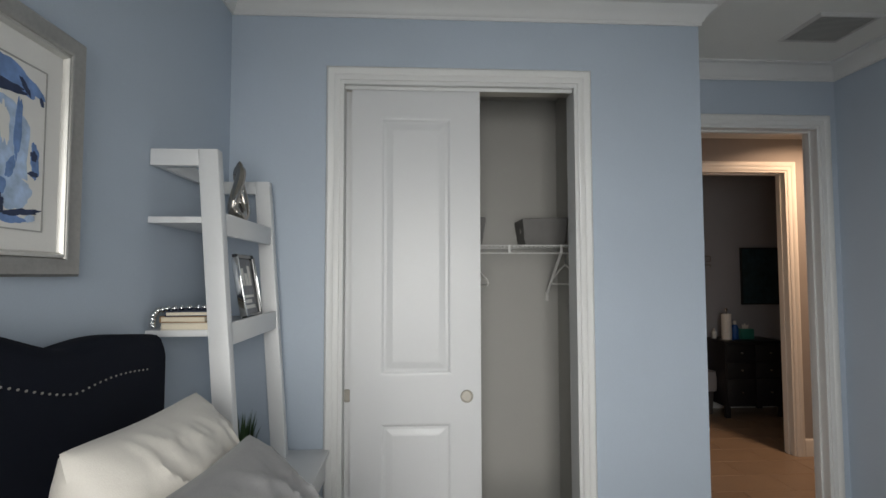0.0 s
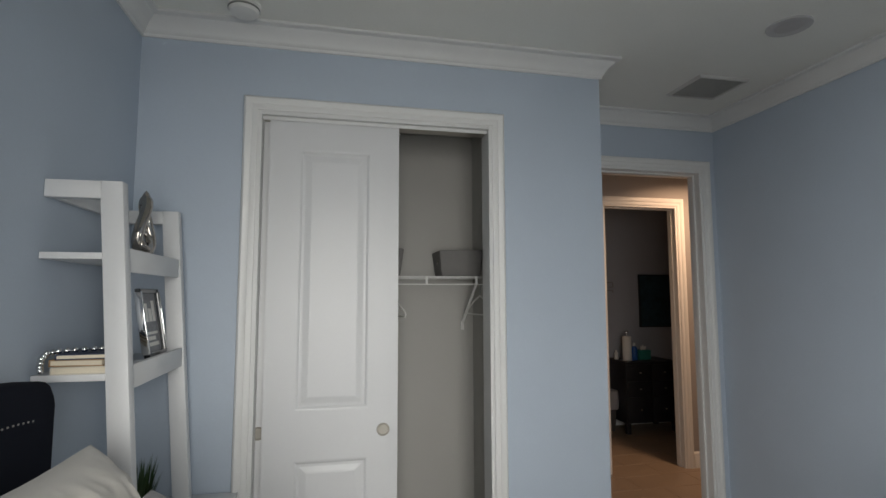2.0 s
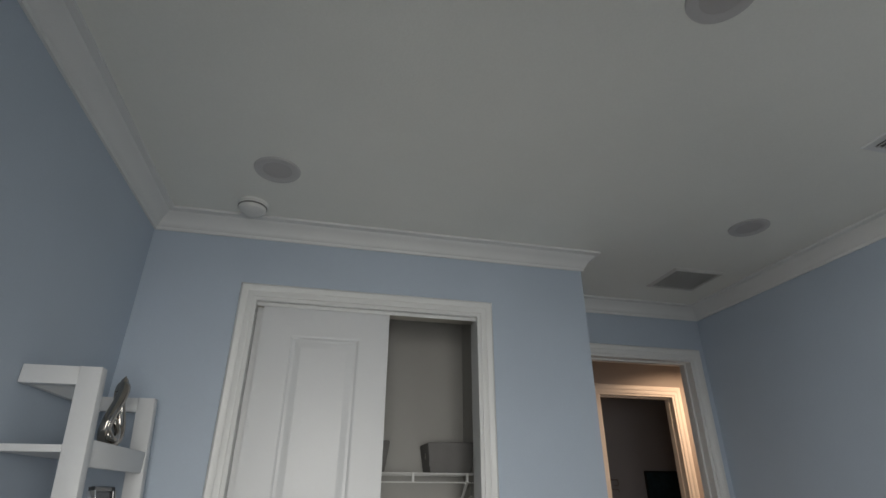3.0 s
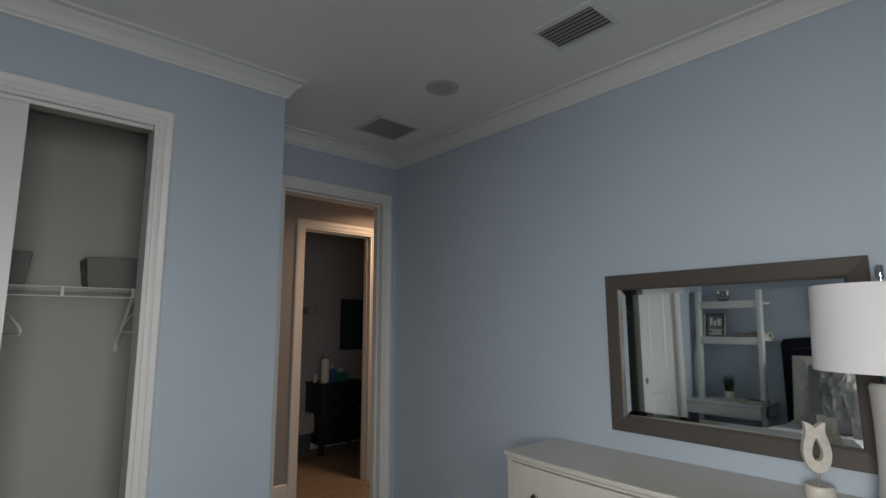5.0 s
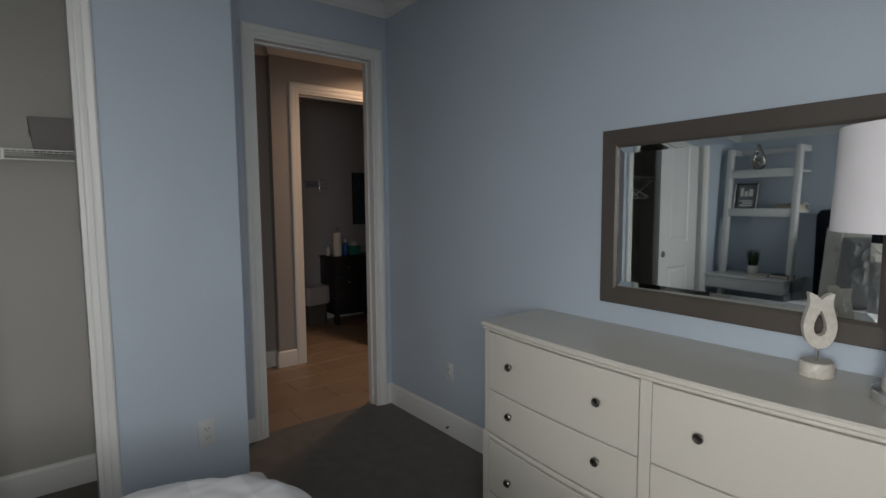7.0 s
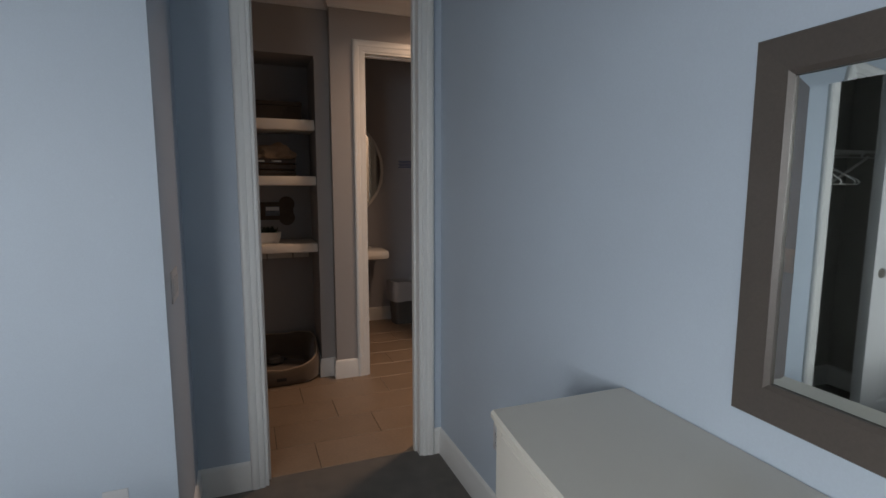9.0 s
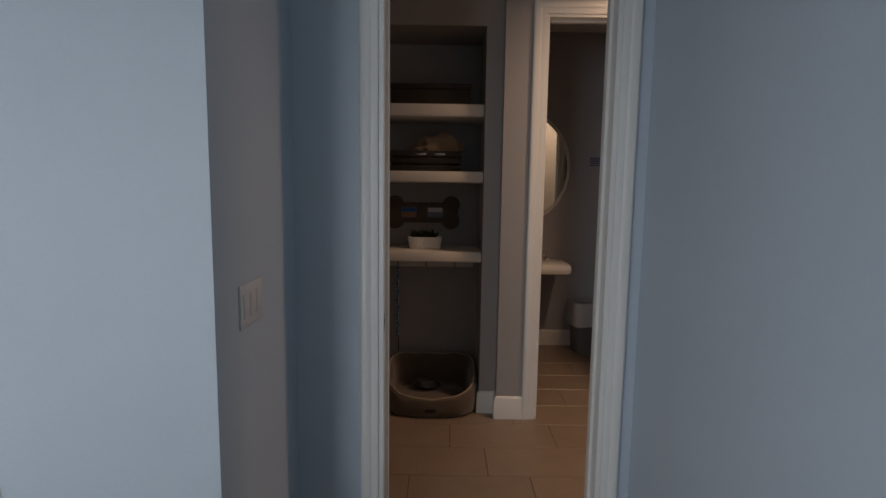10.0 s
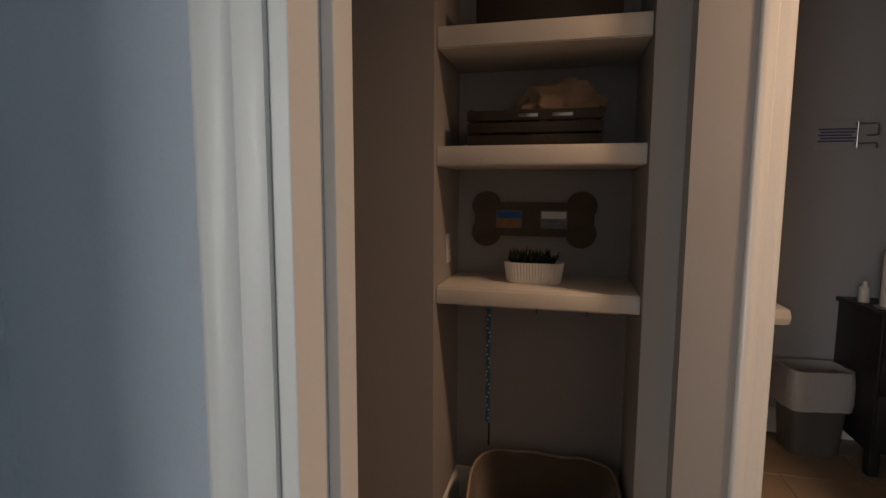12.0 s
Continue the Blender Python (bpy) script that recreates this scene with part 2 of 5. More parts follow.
def sweep(bm, path, profile, place, closed=False):
    """A mitred moulding: profile (d, t) carried along a 2D path; d to the path's left, place(u, v, t) to the world."""
    n = len(path)
    pts = [Vector(p) for p in path]
    rings = []
    for i in range(n):
        a = (pts[i] - pts[i - 1]).normalized() if (closed or i > 0) else None
        b = (pts[(i + 1) % n] - pts[i]).normalized() if (closed or i < n - 1) else None
        na = Vector((-a.y, a.x)) if a is not None else Vector((-b.y, b.x))
        nb = Vector((-b.y, b.x)) if b is not None else na
        mid = (na + nb).normalized()
        k = mid / max(0.2, mid.dot(na))
        rings.append([bm.verts.new(place(*(pts[i] + k * d), t)) for d, t in profile])
    m = len(profile)
    for i in range(n if closed else n - 1):
        ra, rb = rings[i], rings[(i + 1) % n]
        for j in range(m):
            bm.faces.new((ra[j], ra[(j + 1) % m], rb[(j + 1) % m], rb[j]))
    if not closed:
        bm.faces.new(rings[0])
        bm.faces.new(rings[-1][::-1])
    return bm


def lathe(bm, profile, seg=40, at=(0, 0, 0), sx=1.0, sy=1.0, ripple=None):
    rings = []
    for r, z in profile:
        ring = []
        for k in range(seg):
            a = 2 * math.pi * k / seg
            q = r * (ripple(k) if ripple else 1)
            ring.append(bm.verts.new((at[0] + q * sx * math.cos(a), at[1] + q * sy * math.sin(a), at[2] + z)))
        rings.append(ring)
    for a, b in zip(rings, rings[1:]):
        for k in range(seg):
            bm.faces.new((a[k], a[(k + 1) % seg], b[(k + 1) % seg], b[k]))
    if profile[0][0] > 1e-5:
        bm.faces.new(rings[0][::-1])
    if profile[-1][0] > 1e-5:
        bm.faces.new(rings[-1])
    return bm


def tube(bm, pts, r, seg=8):
    """A round bar along a line of points."""
    pts = [Vector(p) for p in pts]
    rings = []
    for i, p in enumerate(pts):
        d = (pts[min(i + 1, len(pts) - 1)] - pts[max(i - 1, 0)]).normalized()
        u = d.orthogonal().normalized() if i == 0 else (u - d * u.dot(d)).normalized()
        w = d.cross(u)
        rings.append([bm.verts.new(p + r * (math.cos(2 * math.pi * k / seg) * u + math.sin(2 * math.pi * k / seg) * w)) for k in range(seg)])
    for a, b in zip(rings, rings[1:]):
        for k in range(seg):
            bm.faces.new((a[k], a[(k + 1) % seg], b[(k + 1) % seg], b[k]))
    bm.faces.new(rings[0][::-1])
    bm.faces.new(rings[-1])
    return bm


def sheet(bm, nu, nv, f):
    g = [[bm.verts.new(f(i / nu, j / nv)) for j in range(nv + 1)] for i in range(nu + 1)]
    for i in range(nu):
        for j in range(nv):
            bm.faces.new((g[i][j], g[i + 1][j], g[i + 1][j + 1], g[i][j + 1]))
    return g


def ring_slab(bm, outer, inner, y0, y1):
    """A flat slab with a hole, outline points in (x, z), from y0 to y1."""
    n = len(outer)
    v = [[bm.verts.new((p[0], y, p[1])) for p in o] for y in (y0, y1) for o in (outer, inner)]
    for k in range(n):
        j = (k + 1) % n
        bm.faces.new((v[0][k], v[0][j], v[1][j], v[1][k]))
        bm.faces.new((v[2][j], v[2][k], v[3][k], v[3][j]))
        bm.faces.new((v[0][j], v[0][k], v[2][k], v[2][j]))
        bm.faces.new((v[1][k], v[1][j], v[3][j], v[3][k]))
    return bm


def outline_slab(bm, pts, place, t0, t1):
    a = [bm.verts.new(place(u, v, t0)) for u, v in pts]
    b = [bm.verts.new(place(u, v, t1)) for u, v in pts]
    n = len(pts)
    bm.faces.new(a[::-1])
    bm.faces.new(b)
    for k in range(n):
        bm.faces.new((a[k], a[(k + 1) % n], b[(k + 1) % n], b[k]))
    return bm


# ---- plan ----
XL, XR, YS, YC, YD = -0.862, 2.572, -0.72, 2.69, 3.34      # bedroom: west, east, south, closet face, door wall
BX, CZ = 1.338, 2.84                                       # closet corner, ceiling
DX0, DX1, DH = 1.636, 2.464, 2.466                         # bedroom doorway
CX0, CX1, CH = -0.367, 0.742, 2.452                                   # closet opening
KX0, KX1, KY = -0.45, 0.84, 3.42                           # closet inside
HY0, HY1, NY = 3.455, 4.652, 4.735                         # hall: near wall, far wall, niche wall
PX = 2.215                                                 # corner of the wall beside the niche
NX0, NX1, NB, NH = 1.40, 2.112, 5.16, 2.42                 # niche
QX0, QX1, QH = 2.452, 3.237, 2.466                         # bathroom doorway
RX0, RX1, RY = 2.05, 4.75, 6.25                            # bathroom
HX0, HX1 = 0.55, 5.4                                       # hall ends
T = 0.115

# ---- structure: bedroom ----
structure("floor", boxes(((XL - T, YS - T, -0.12), (XR + T, 3.40, 0.0))), CARPET, "grey-brown cut pile carpet across the bedroom", "floor")
structure("ceiling", boxes(((XL - T, YS - T, CZ), (XR + T, YD + 0.03, CZ + 0.15))), CEIL, "flat painted off-white ceiling", "ceiling")
# opening for the added west window, out of view
sy0, sy1 = -0.62, 0.18
structure("wall_west", boxes(((XL - T, YS - T, 0), (XL, sy0, CZ)), ((XL - T, sy1, 0), (XL, YC + 0.8, CZ)), ((XL - T, sy0, 0), (XL, sy1, 0.92)), ((XL - T, sy0, 2.30), (XL, sy1, CZ))), BLUE, "pale blue painted bedroom wall", "wall")
structure("wall_east", boxes(((XR, YS - T, 0), (XR + T, YD, CZ))), BLUE, "pale blue painted bedroom wall", "wall")
wx0, wx1, wz0, wz1 = WIN_X - 0.68, WIN_X + 0.68, 0.92, 2.30
structure("wall_south", boxes(((XL, YS - T, 0), (wx0, YS, CZ)), ((wx1, YS - T, 0), (XR, YS, CZ)), ((wx0, YS - T, 0), (wx1, YS, wz0)), ((wx0, YS - T, wz1), (wx1, YS, CZ))), BLUE, "pale blue painted wall with a window", "wall")
structure("wall_closet", boxes(((XL, YC, 0), (CX0, YC + T, CZ)), ((CX1, YC, 0), (BX, YC + T, CZ)), ((CX0, YC, CH), (CX1, YC + T, CZ))), BLUE, "pale blue wall around the closet opening", "wall")
structure("wall_closet_side", boxes(((KX1 + 0.012, YC + T, 0), (BX, YD, CZ))), BLUE, "pale blue side of the closet block", "wall")
structure("wall_door", boxes(((BX, YD, 0), (DX0, HY0, CZ)), ((DX1, YD, 0), (XR + T, HY0, CZ)), ((DX0, YD, DH), (DX1, HY0, CZ))), BLUE, "pale blue wall with the bedroom doorway", "wall")
structure("closet_walls", boxes(((KX0 - 0.012, KY, 0), (KX1 + 0.012, KY + 0.012, CZ)), ((KX0 - 0.012, YC + T, 0), (KX0, KY, CZ)), ((KX1, YC + T, 0), (KX1 + 0.012, KY, CZ)), ((KX0, YC + T, 2.62), (KX1, KY, 2.64))), CLOSETP, "off-white painted closet lining", "wall")

CROWN = [(0.0, -0.094), (0.010, -0.094), (0.012, -0.081), (0.018, -0.077), (0.024, -0.063), (0.040, -0.039), (0.058, -0.026), (0.064, -0.017), (0.074, -0.015), (0.086, -0.011), (0.086, 0.0), (0.0, 0.0)]
room = [(XL, YS), (XR, YS), (XR, YD), (BX, YD), (BX, YC), (XL, YC)]
structure("crown_trim", sweep(bmesh.new(), room, CROWN, lambda u, v, t: (u, v, CZ + t), True), TRIM, "white stepped crown moulding under the ceiling", "trim", True)
BASE = [(0, 0), (0.016, 0), (0.016, 0.105), (0.012, 0.118), (0.012, 0.130), (0.006, 0.142), (0, 0.146)]


def baseboard(path, label):
    structure("baseboard", sweep(bmesh.new(), path, BASE, lambda u, v, t: (u, v, t)), TRIM, label, "baseboard", True)


CW = 0.075
baseboard([(XL, YC), (XL, YS), (XR, YS), (XR, YD), (DX1 + 0.065, YD)], "white bedroom baseboard")
baseboard([(DX0 - 0.065, YD), (BX, YD), (BX, YC), (CX1 + 0.062, YC)], "white baseboard round the closet corner")
baseboard([(CX0 - 0.062, YC), (XL, YC)], "white baseboard beside the closet")
baseboard([(KX1, YC + T), (KX1, KY), (KX0, KY), (KX0, YC + T)], "white baseboard inside the closet")

CASE = [(0, 0), (0, 0.010), (0.010, 0.014), (0.030, 0.012), (0.036, 0.017), (0.062, 0.020), (0.070, 0.016), (0.075, 0.010), (0.075, 0)]


def casing(x0, x1, h, y, side, width=0.075, label="white moulded door casing"):
    """A door casing on the wall face y; side -1 faces south, 1 north."""
    k = width / 0.075
    path = [(x0, 0.0), (x0, h), (x1, h), (x1, 0.0)]
    prof = [(d * k, t) for d, t in CASE]
    structure("door_trim", sweep(bmesh.new(), path, prof, lambda u, v, t: (u, y + side * t, v)), TRIM, label, "trim", True)


def jamb(x0, x1, h, y0, y1, label, stop=True):
    e = 0.004
    rows = [((x0, y0 - e, 0), (x0 + 0.018, y1 + e, h)), ((x1 - 0.018, y0 - e, 0), (x1, y1 + e, h)), ((x0 + 0.018, y0 - e, h - 0.018), (x1 - 0.018, y1 + e, h))]
    if stop:
        ys = y0 + 0.05
        rows += [((x0 + 0.018, ys, 0), (x0 + 0.030, ys + 0.035, h - 0.018)), ((x1 - 0.030, ys, 0), (x1 - 0.018, ys + 0.035, h - 0.018)), ((x0 + 0.030, ys, h - 0.030), (x1 - 0.030, ys + 0.035, h - 0.018))]
    structure("door_jamb", boxes(*rows, r=0.0015), TRIM, label, "trim")


casing(CX0, CX1, CH, YC, -1, 0.062, "white moulded closet casing")
jamb(CX0, CX1, CH, YC, YC + T, "white closet opening lining", False)
casing(DX0, DX1, DH, YD, -1, 0.065)
casing(DX0, DX1, DH, HY0 + 0.006, 1, 0.065)
jamb(DX0, DX1, DH, YD, HY0, "white bedroom door jamb with a stop")



def window(name, at, w, h, rz):
    """A two-light window, its inside towards local +y."""
    win = thing(name, at, "unseen white framed two-light window with daylight behind", "window", rz=rz)
    win["kind"] = "structure"
    part("window_frame", boxes(((-w / 2, -0.03, 0), (-w / 2 + 0.05, 0.03, h)), ((w / 2 - 0.05, -0.03, 0), (w / 2, 0.03, h)), ((-w / 2 + 0.05, -0.03, 0), (w / 2 - 0.05, 0.03, 0.05)), ((-w / 2 + 0.05, -0.03, h - 0.05), (w / 2 - 0.05, 0.03, h)), ((-0.03, -0.025, 0.05), (0.03, 0.025, h - 0.05)), r=0.004), TRIM, win)
    part("window_sill", boxes(((-w / 2 - 0.06, 0.04, -0.03), (w / 2 + 0.06, 0.13, -0.002)), r=0.006), TRIM, win)
    for sx in (-1, 1):
        pane = part("pane", boxes(((sx * (w / 4 - 0.005) - w / 4 + 0.04, -0.004, 0.05), (sx * (w / 4 - 0.005) + w / 4 - 0.04, 0.004, h - 0.05))), GLASS, win)
        pane.visible_shadow = False


window("window_1", (WIN_X, YS - 0.07, wz0), wx1 - wx0, wz1 - wz0, 0)
# unseen side window added as the west lamp's opening
window("window_2", (XL - 0.07, (sy0 + sy1) / 2, 0.92), sy1 - sy0, 1.38, -90)
structure("ground", boxes(((-400, -400, -0.40), (400, 400, -0.30))), mat("lawn", (0.07, 0.10, 0.04), 0.9, vary=0.3, scale=0.5), "grass outside the house", "ground")

# ---- structure: hall and bathroom ----
structure("ceiling_hall", boxes(((HX0 - T, YD + 0.03, CZ), (HX1 + 0.5, RY + T, CZ + 0.15))), CEIL, "painted ceiling of hall and bathroom", "ceiling")
structure("wall_hall_south", boxes(((HX0, HY0, 0), (DX0, HY0 + 0.006, CZ)), ((DX1, HY0, 0), (HX1, HY0 + 0.006, CZ)), ((DX0, HY0, DH), (DX1, HY0 + 0.006, CZ)), ((XR + T, HY0 - 0.1, 0), (HX1, HY0, CZ))), HALLP, "greige hall wall beside the bedroom doorway", "wall")
structure("wall_hall_west", boxes(((HX0 - T, HY0, 0), (HX0, NB, CZ))), HALLP, "greige wall closing the hall", "wall")
for row in (((HX0, NY, 0), (NX0, NB, CZ)), ((NX1, NY, 0), (PX, NB, CZ)), ((NX0, NY, NH), (NX1, NB, CZ)), ((HX0, NB, 0), (PX, NB + T, CZ))):
    structure("wall_niche", boxes(row), HALLP, "greige wall with a shelved niche", "wall")
for row in (((PX, HY1, 0), (QX0, HY1 + T, CZ)), ((QX1, HY1, 0), (HX1, HY1 + T, CZ)), ((QX0, HY1, QH), (QX1, HY1 + T, CZ)), ((PX, HY1 + T, 0), (RX0 + 0.18, NB + T, CZ))):
    structure("wall_bath_front", boxes(row), HALLP, "greige hall wall with the bathroom doorway", "wall")
for row in (((RX0 - T, NB + T, 0), (RX0, RY, CZ)), ((RX0 - T, RY, 0), (RX1 + T, RY + T, CZ)), ((RX1, HY1 + T, 0), (RX1 + T, RY, CZ))):
    structure("wall_bath", boxes(row), BATHP, "grey painted bathroom wall", "wall")
structure("wall_hall_east", boxes(((HX1, HY0 - 0.1, 0), (HX1 + T, HY1 + T, CZ))), HALLP, "greige wall closing the hall end", "wall")
structure("crown_trim_hall", sweep(bmesh.new(), [(HX1, HY0 + 0.006), (HX1, HY1), (PX, HY1), (PX, NY), (HX0, NY), (HX0, HY0 + 0.006)], CROWN, lambda u, v, t: (u, v, CZ + t), True), TRIM, "white crown moulding round the hall", "trim", True)
baseboard([(QX0 - CW, HY1), (PX, HY1), (PX, NY), (NX1, NY), (NX1, NB), (NX0, NB), (NX0, NY), (HX0, NY), (HX0, HY0 + 0.006), (DX0 - 0.065, HY0 + 0.006)], "white hall baseboard round the niche")
baseboard([(HX1, HY1), (QX1 + CW, HY1)], "white hall baseboard")
baseboard([(RX1, HY1 + T), (RX1, RY), (RX0, RY), (RX0, NB + T)], "white bathroom baseboard")
casing(QX0, QX1, QH, HY1, -1)
casing(QX0, QX1, QH, HY1 + T, 1)
jamb(QX0, QX1, QH, HY1, HY1 + T, "white bathroom door jamb")


# ---- bedroom: closet ----
def panel_door(bm, w, h, th, panels):
    """A moulded door slab: x from 0 to w, front at y = 0, sunk fields for the panels (x0, z0, x1, z1)."""
    xs = sorted({0, w, *(p[0] for p in panels), *(p[2] for p in panels)})
    zs = sorted({0, h, *(p[1] for p in panels), *(p[3] for p in panels)})
    for xa, xb in zip(xs, xs[1:]):
        for za, zb in zip(zs, zs[1:]):
            if not any(p[0] <= xa and xb <= p[2] and p[1] <= za and zb <= p[3] for p in panels):
                bm.faces.new([bm.verts.new(c) for c in ((xa, 0, za), (xb, 0, za), (xb, 0, zb), (xa, 0, zb))])
    for x0, z0, x1, z1 in panels:
        last = None
        for d, y in ((0, 0), (0.007, 0.001), (0.016, 0.007), (0.028, 0.007), (0.050, 0.003), (0.058, 0.002)):
            ring = [bm.verts.new(c) for c in ((x0 + d, y, z0 + d), (x1 - d, y, z0 + d), (x1 - d, y, z1 - d), (x0 + d, y, z1 - d))]
            if last:
                for k in range(4):
                    bm.faces.new((last[k], last[(k + 1) % 4], ring[(k + 1) % 4], ring[k]))
            last = ring
        bm.faces.new(last)
    for f in (((0, th, 0), (0, th, h), (w, th, h), (w, th, 0)), ((0, 0, 0), (0, 0, h), (0, th, h), (0, th, 0)), ((w, 0, 0), (w, th, 0), (w, th, h), (w, 0, h)), ((0, 0, h), (w, 0, h), (w, th, h), (0, th, h)), ((0, 0, 0), (0, th, 0), (w, th, 0), (w, 0, 0))):
        bm.faces.new([bm.verts.new(c) for c in f])
    bmesh.ops.remove_doubles(bm, verts=bm.verts, dist=0.0004)
    return bm


def finger_pull(parent, x, z, name="finger_pull"):
    bm = bmesh.new()
    lathe(bm, [(0.0, 0.0008), (0.022, 0.0010), (0.0245, 0.0035), (0.028, 0.0035), (0.030, 0.0)], 32)
    for v in bm.verts:
        v.co = Vector((x + v.co.x, -v.co.z, z + v.co.y))
    return part(name, bm, SATIN, parent, "round brushed nickel finger pull")


for x0, y0, pulls, lab in ((-0.317, YC + 0.030, (0.532,), "white two-panel sliding closet door, the front leaf"), (-0.348, YC + 0.073, (0.012, 0.53), "white two-panel sliding closet door behind the front leaf")):
    door = thing("closet_door", (x0, y0, 0.012), lab, "door", "sliding closet doors")
    part("leaf", panel_door(bmesh.new(), 0.598, 2.418, 0.034, [(0.135, 1.085, 0.462, 2.275), (0.135, 0.20, 0.462, 0.868)]), DOORW, door, smooth=False)
    for px in pulls:
        finger_pull(door, px, 0.985)
track = thing("closet_door_track", (CX0 + 0.02, YC + 0.022, CH - 0.032), "white painted sliding door track under the closet head", "door track")
part("fascia", boxes(((0, -0.004, -0.004), (CX1 - CX0 - 0.04, 0.002, 0.013)), r=0.001), TRIM, track)
part("rail", boxes(((0, 0.002, 0.004), (CX1 - CX0 - 0.04, 0.085, 0.012))), NICKEL, track)

SZ = 1.712
wire = thing("wire_shelf", (KX0, KY - 0.332, SZ), "white coated wire closet shelf with a hanging rail", "shelf")
W = KX1 - KX0
for zz, yy, r in ((0, 0, 0.0032), (-0.042, 0.0, 0.0032), (-0.002, 0.11, 0.0025), (-0.002, 0.22, 0.0025), (-0.002, 0.325, 0.003)):
    part("long_wire", tube(bmesh.new(), [(0.003, yy, zz), (W - 0.003, yy, zz)], r), WIRE, wire)
bm = bmesh.new()
for k in range(int(W / 0.0254)):
    x = 0.02 + k * 0.0254
    tube(bm, [(x, 0.328, 0.003), (x, 0.0, 0.003), (x, -0.001, -0.012)], 0.0013, 5)
cross = part("cross_wire_set", bm, WIRE, wire)
cross["kind"] = "stuff"
for k in range(5):
    x = 0.08 + k * 0.285
    part("rail_tie", boxes(((x - 0.006, -0.004, -0.044), (x + 0.006, 0.004, 0.004)), r=0.001), WIRE, wire)
for x in (0.30, 1.22):
    part("shelf_bracket", tube(bmesh.new(), [(x, 0.004, -0.035), (x, 0.02, -0.05), (x, 0.318, -0.27), (x, 0.325, -0.30)], 0.0085, 8), WIRE, wire)
    part("bracket_foot", boxes(((x - 0.009, 0.320, -0.315), (x + 0.009, 0.329, -0.262)), r=0.001), WIRE, wire)


def fabric_bin(x, y, w):
    b = thing("storage_bin", (x, y, SZ + 0.005), "grey fabric storage bin on the closet shelf", "storage bin", "closet bins")
    bm = bmesh.new()
    h, d, t = 0.155, 0.20, 0.03
    vs = box(bm, (-w / 2, -d / 2, 0), (w / 2, d / 2, h), 0.008)
    for v in bm.verts:
        k = 1 + 0.18 * v.co.z / h
        v.co.x *= k
        v.co.y *= k
        v.co.z += 0.004 * math.sin(18 * v.co.x) * (v.co.z / h)
    top = [f for f in bm.faces if f.normal.z > 0.9 and f.calc_area() > 0.01]
    out = bmesh.ops.inset_region(bm, faces=top, thickness=0.008, depth=0.0)
    for f in top:
        for v in f.verts:
            v.co.z -= 0.12
    part("bin_body", bm, GREYB, b)
    g = bmesh.new()
    lathe(g, [(0.0, 0.001), (0.010, 0.001), (0.016, 0.002), (0.017, 0.0)], 20)
    for v in g.verts:
        v.co = Vector((-w / 2 * 1.13 - v.co.z, v.co.x - 0.04, 0.085 + v.co.y))
    part("grommet", g, BRONZE, b, "dark metal grommet hole")
    return b


fabric_bin(0.706, 3.285, 0.225)
fabric_bin(0.232, 3.285, 0.235)


def hanger(x, turn):
    h = thing("coat_hanger", (x, KY - 0.33, SZ - 0.046), "white plastic coat hanger on the closet rail", "coat hanger", "closet hangers", turn)
    part("hook", tube(bmesh.new(), [(0, 0.012, -0.004), (0, 0.010, 0.004), (0, 0, 0.0085), (0, -0.012, 0.003), (0, -0.013, -0.012), (0, -0.002, -0.03), (0, 0, -0.06)], 0.0022, 6), CHROME, h)
    part("shoulder_bar", tube(bmesh.new(), [(0, 0, -0.06), (0, 0.08, -0.085), (0, 0.19, -0.14), (0, 0.20, -0.155), (0, 0.19, -0.165), (0, 0, -0.165), (0, -0.19, -0.165), (0, -0.20, -0.155), (0, -0.19, -0.14), (0, -0.08, -0.085), (0, 0, -0.06)], 0.005, 6), WHITEP, h)


for x, t in ((0.20, 12), (0.24, -8), (0.275, 20), (0.79, 6)):
    hanger(x, t)


def plate(name, x, y, z, rz, w, h, label, category, build):
    p = thing(name, (x, y, z), label, category, rz=rz)
    part("cover_plate", boxes(((-w / 2, -0.006, -h / 2), (w / 2, 0.0, h / 2)), r=0.0025), PLATE, p)
    build(p)
    return p


def sockets(p):
    for z in (-0.020, 0.020):
        o = part("socket_face", boxes(((-0.017, -0.0085, z - 0.014), (0.017, -0.004, z + 0.014)), r=0.003), PLATE, p)
        # no holes are cut; black inlays colour in their shade
        for x0, x1, z0, z1 in ((-0.008, -0.006, -0.004, 0.006), (0.006, 0.008, -0.004, 0.006), (-0.002, 0.002, -0.011, -0.007)):
            part("slot", boxes(((x0, -0.0092, z + z0), (x1, -0.008, z + z1))), INK, o)


def rockers(n):
    def build(p):
        for k in range(n):
            x = (k - (n - 1) / 2) * 0.046
            part("rocker", boxes(((x - 0.0165, -0.009, -0.033), (x + 0.0165, -0.004, 0.033)), r=0.002), PLATE, p)
    return build


plate("wall_outlet", 1.150, YC, 0.408, 0, 0.076, 0.130, "white duplex outlet on the closet wall", "outlet", sockets)
plate("wall_outlet", XR, 2.65, 0.409, -90, 0.072, 0.116, "white duplex outlet beside the dresser", "outlet", sockets)
plate("light_switch", BX, 2.908, 1.123, 90, 0.158, 0.118, "white three-gang rocker switch beside the doorway", "light switch", rockers(3))
# dark dot of a cable hole, built as a short stub
ds = thing("door_stop", (XR - 0.016, 2.64, 0.055), "small dark round stub low on the baseboard", "door stop", rz=-90)
part("stem", tube(bmesh.new(), [(0, 0, 0), (0, -0.012, 0)], 0.005), BRONZE, ds)
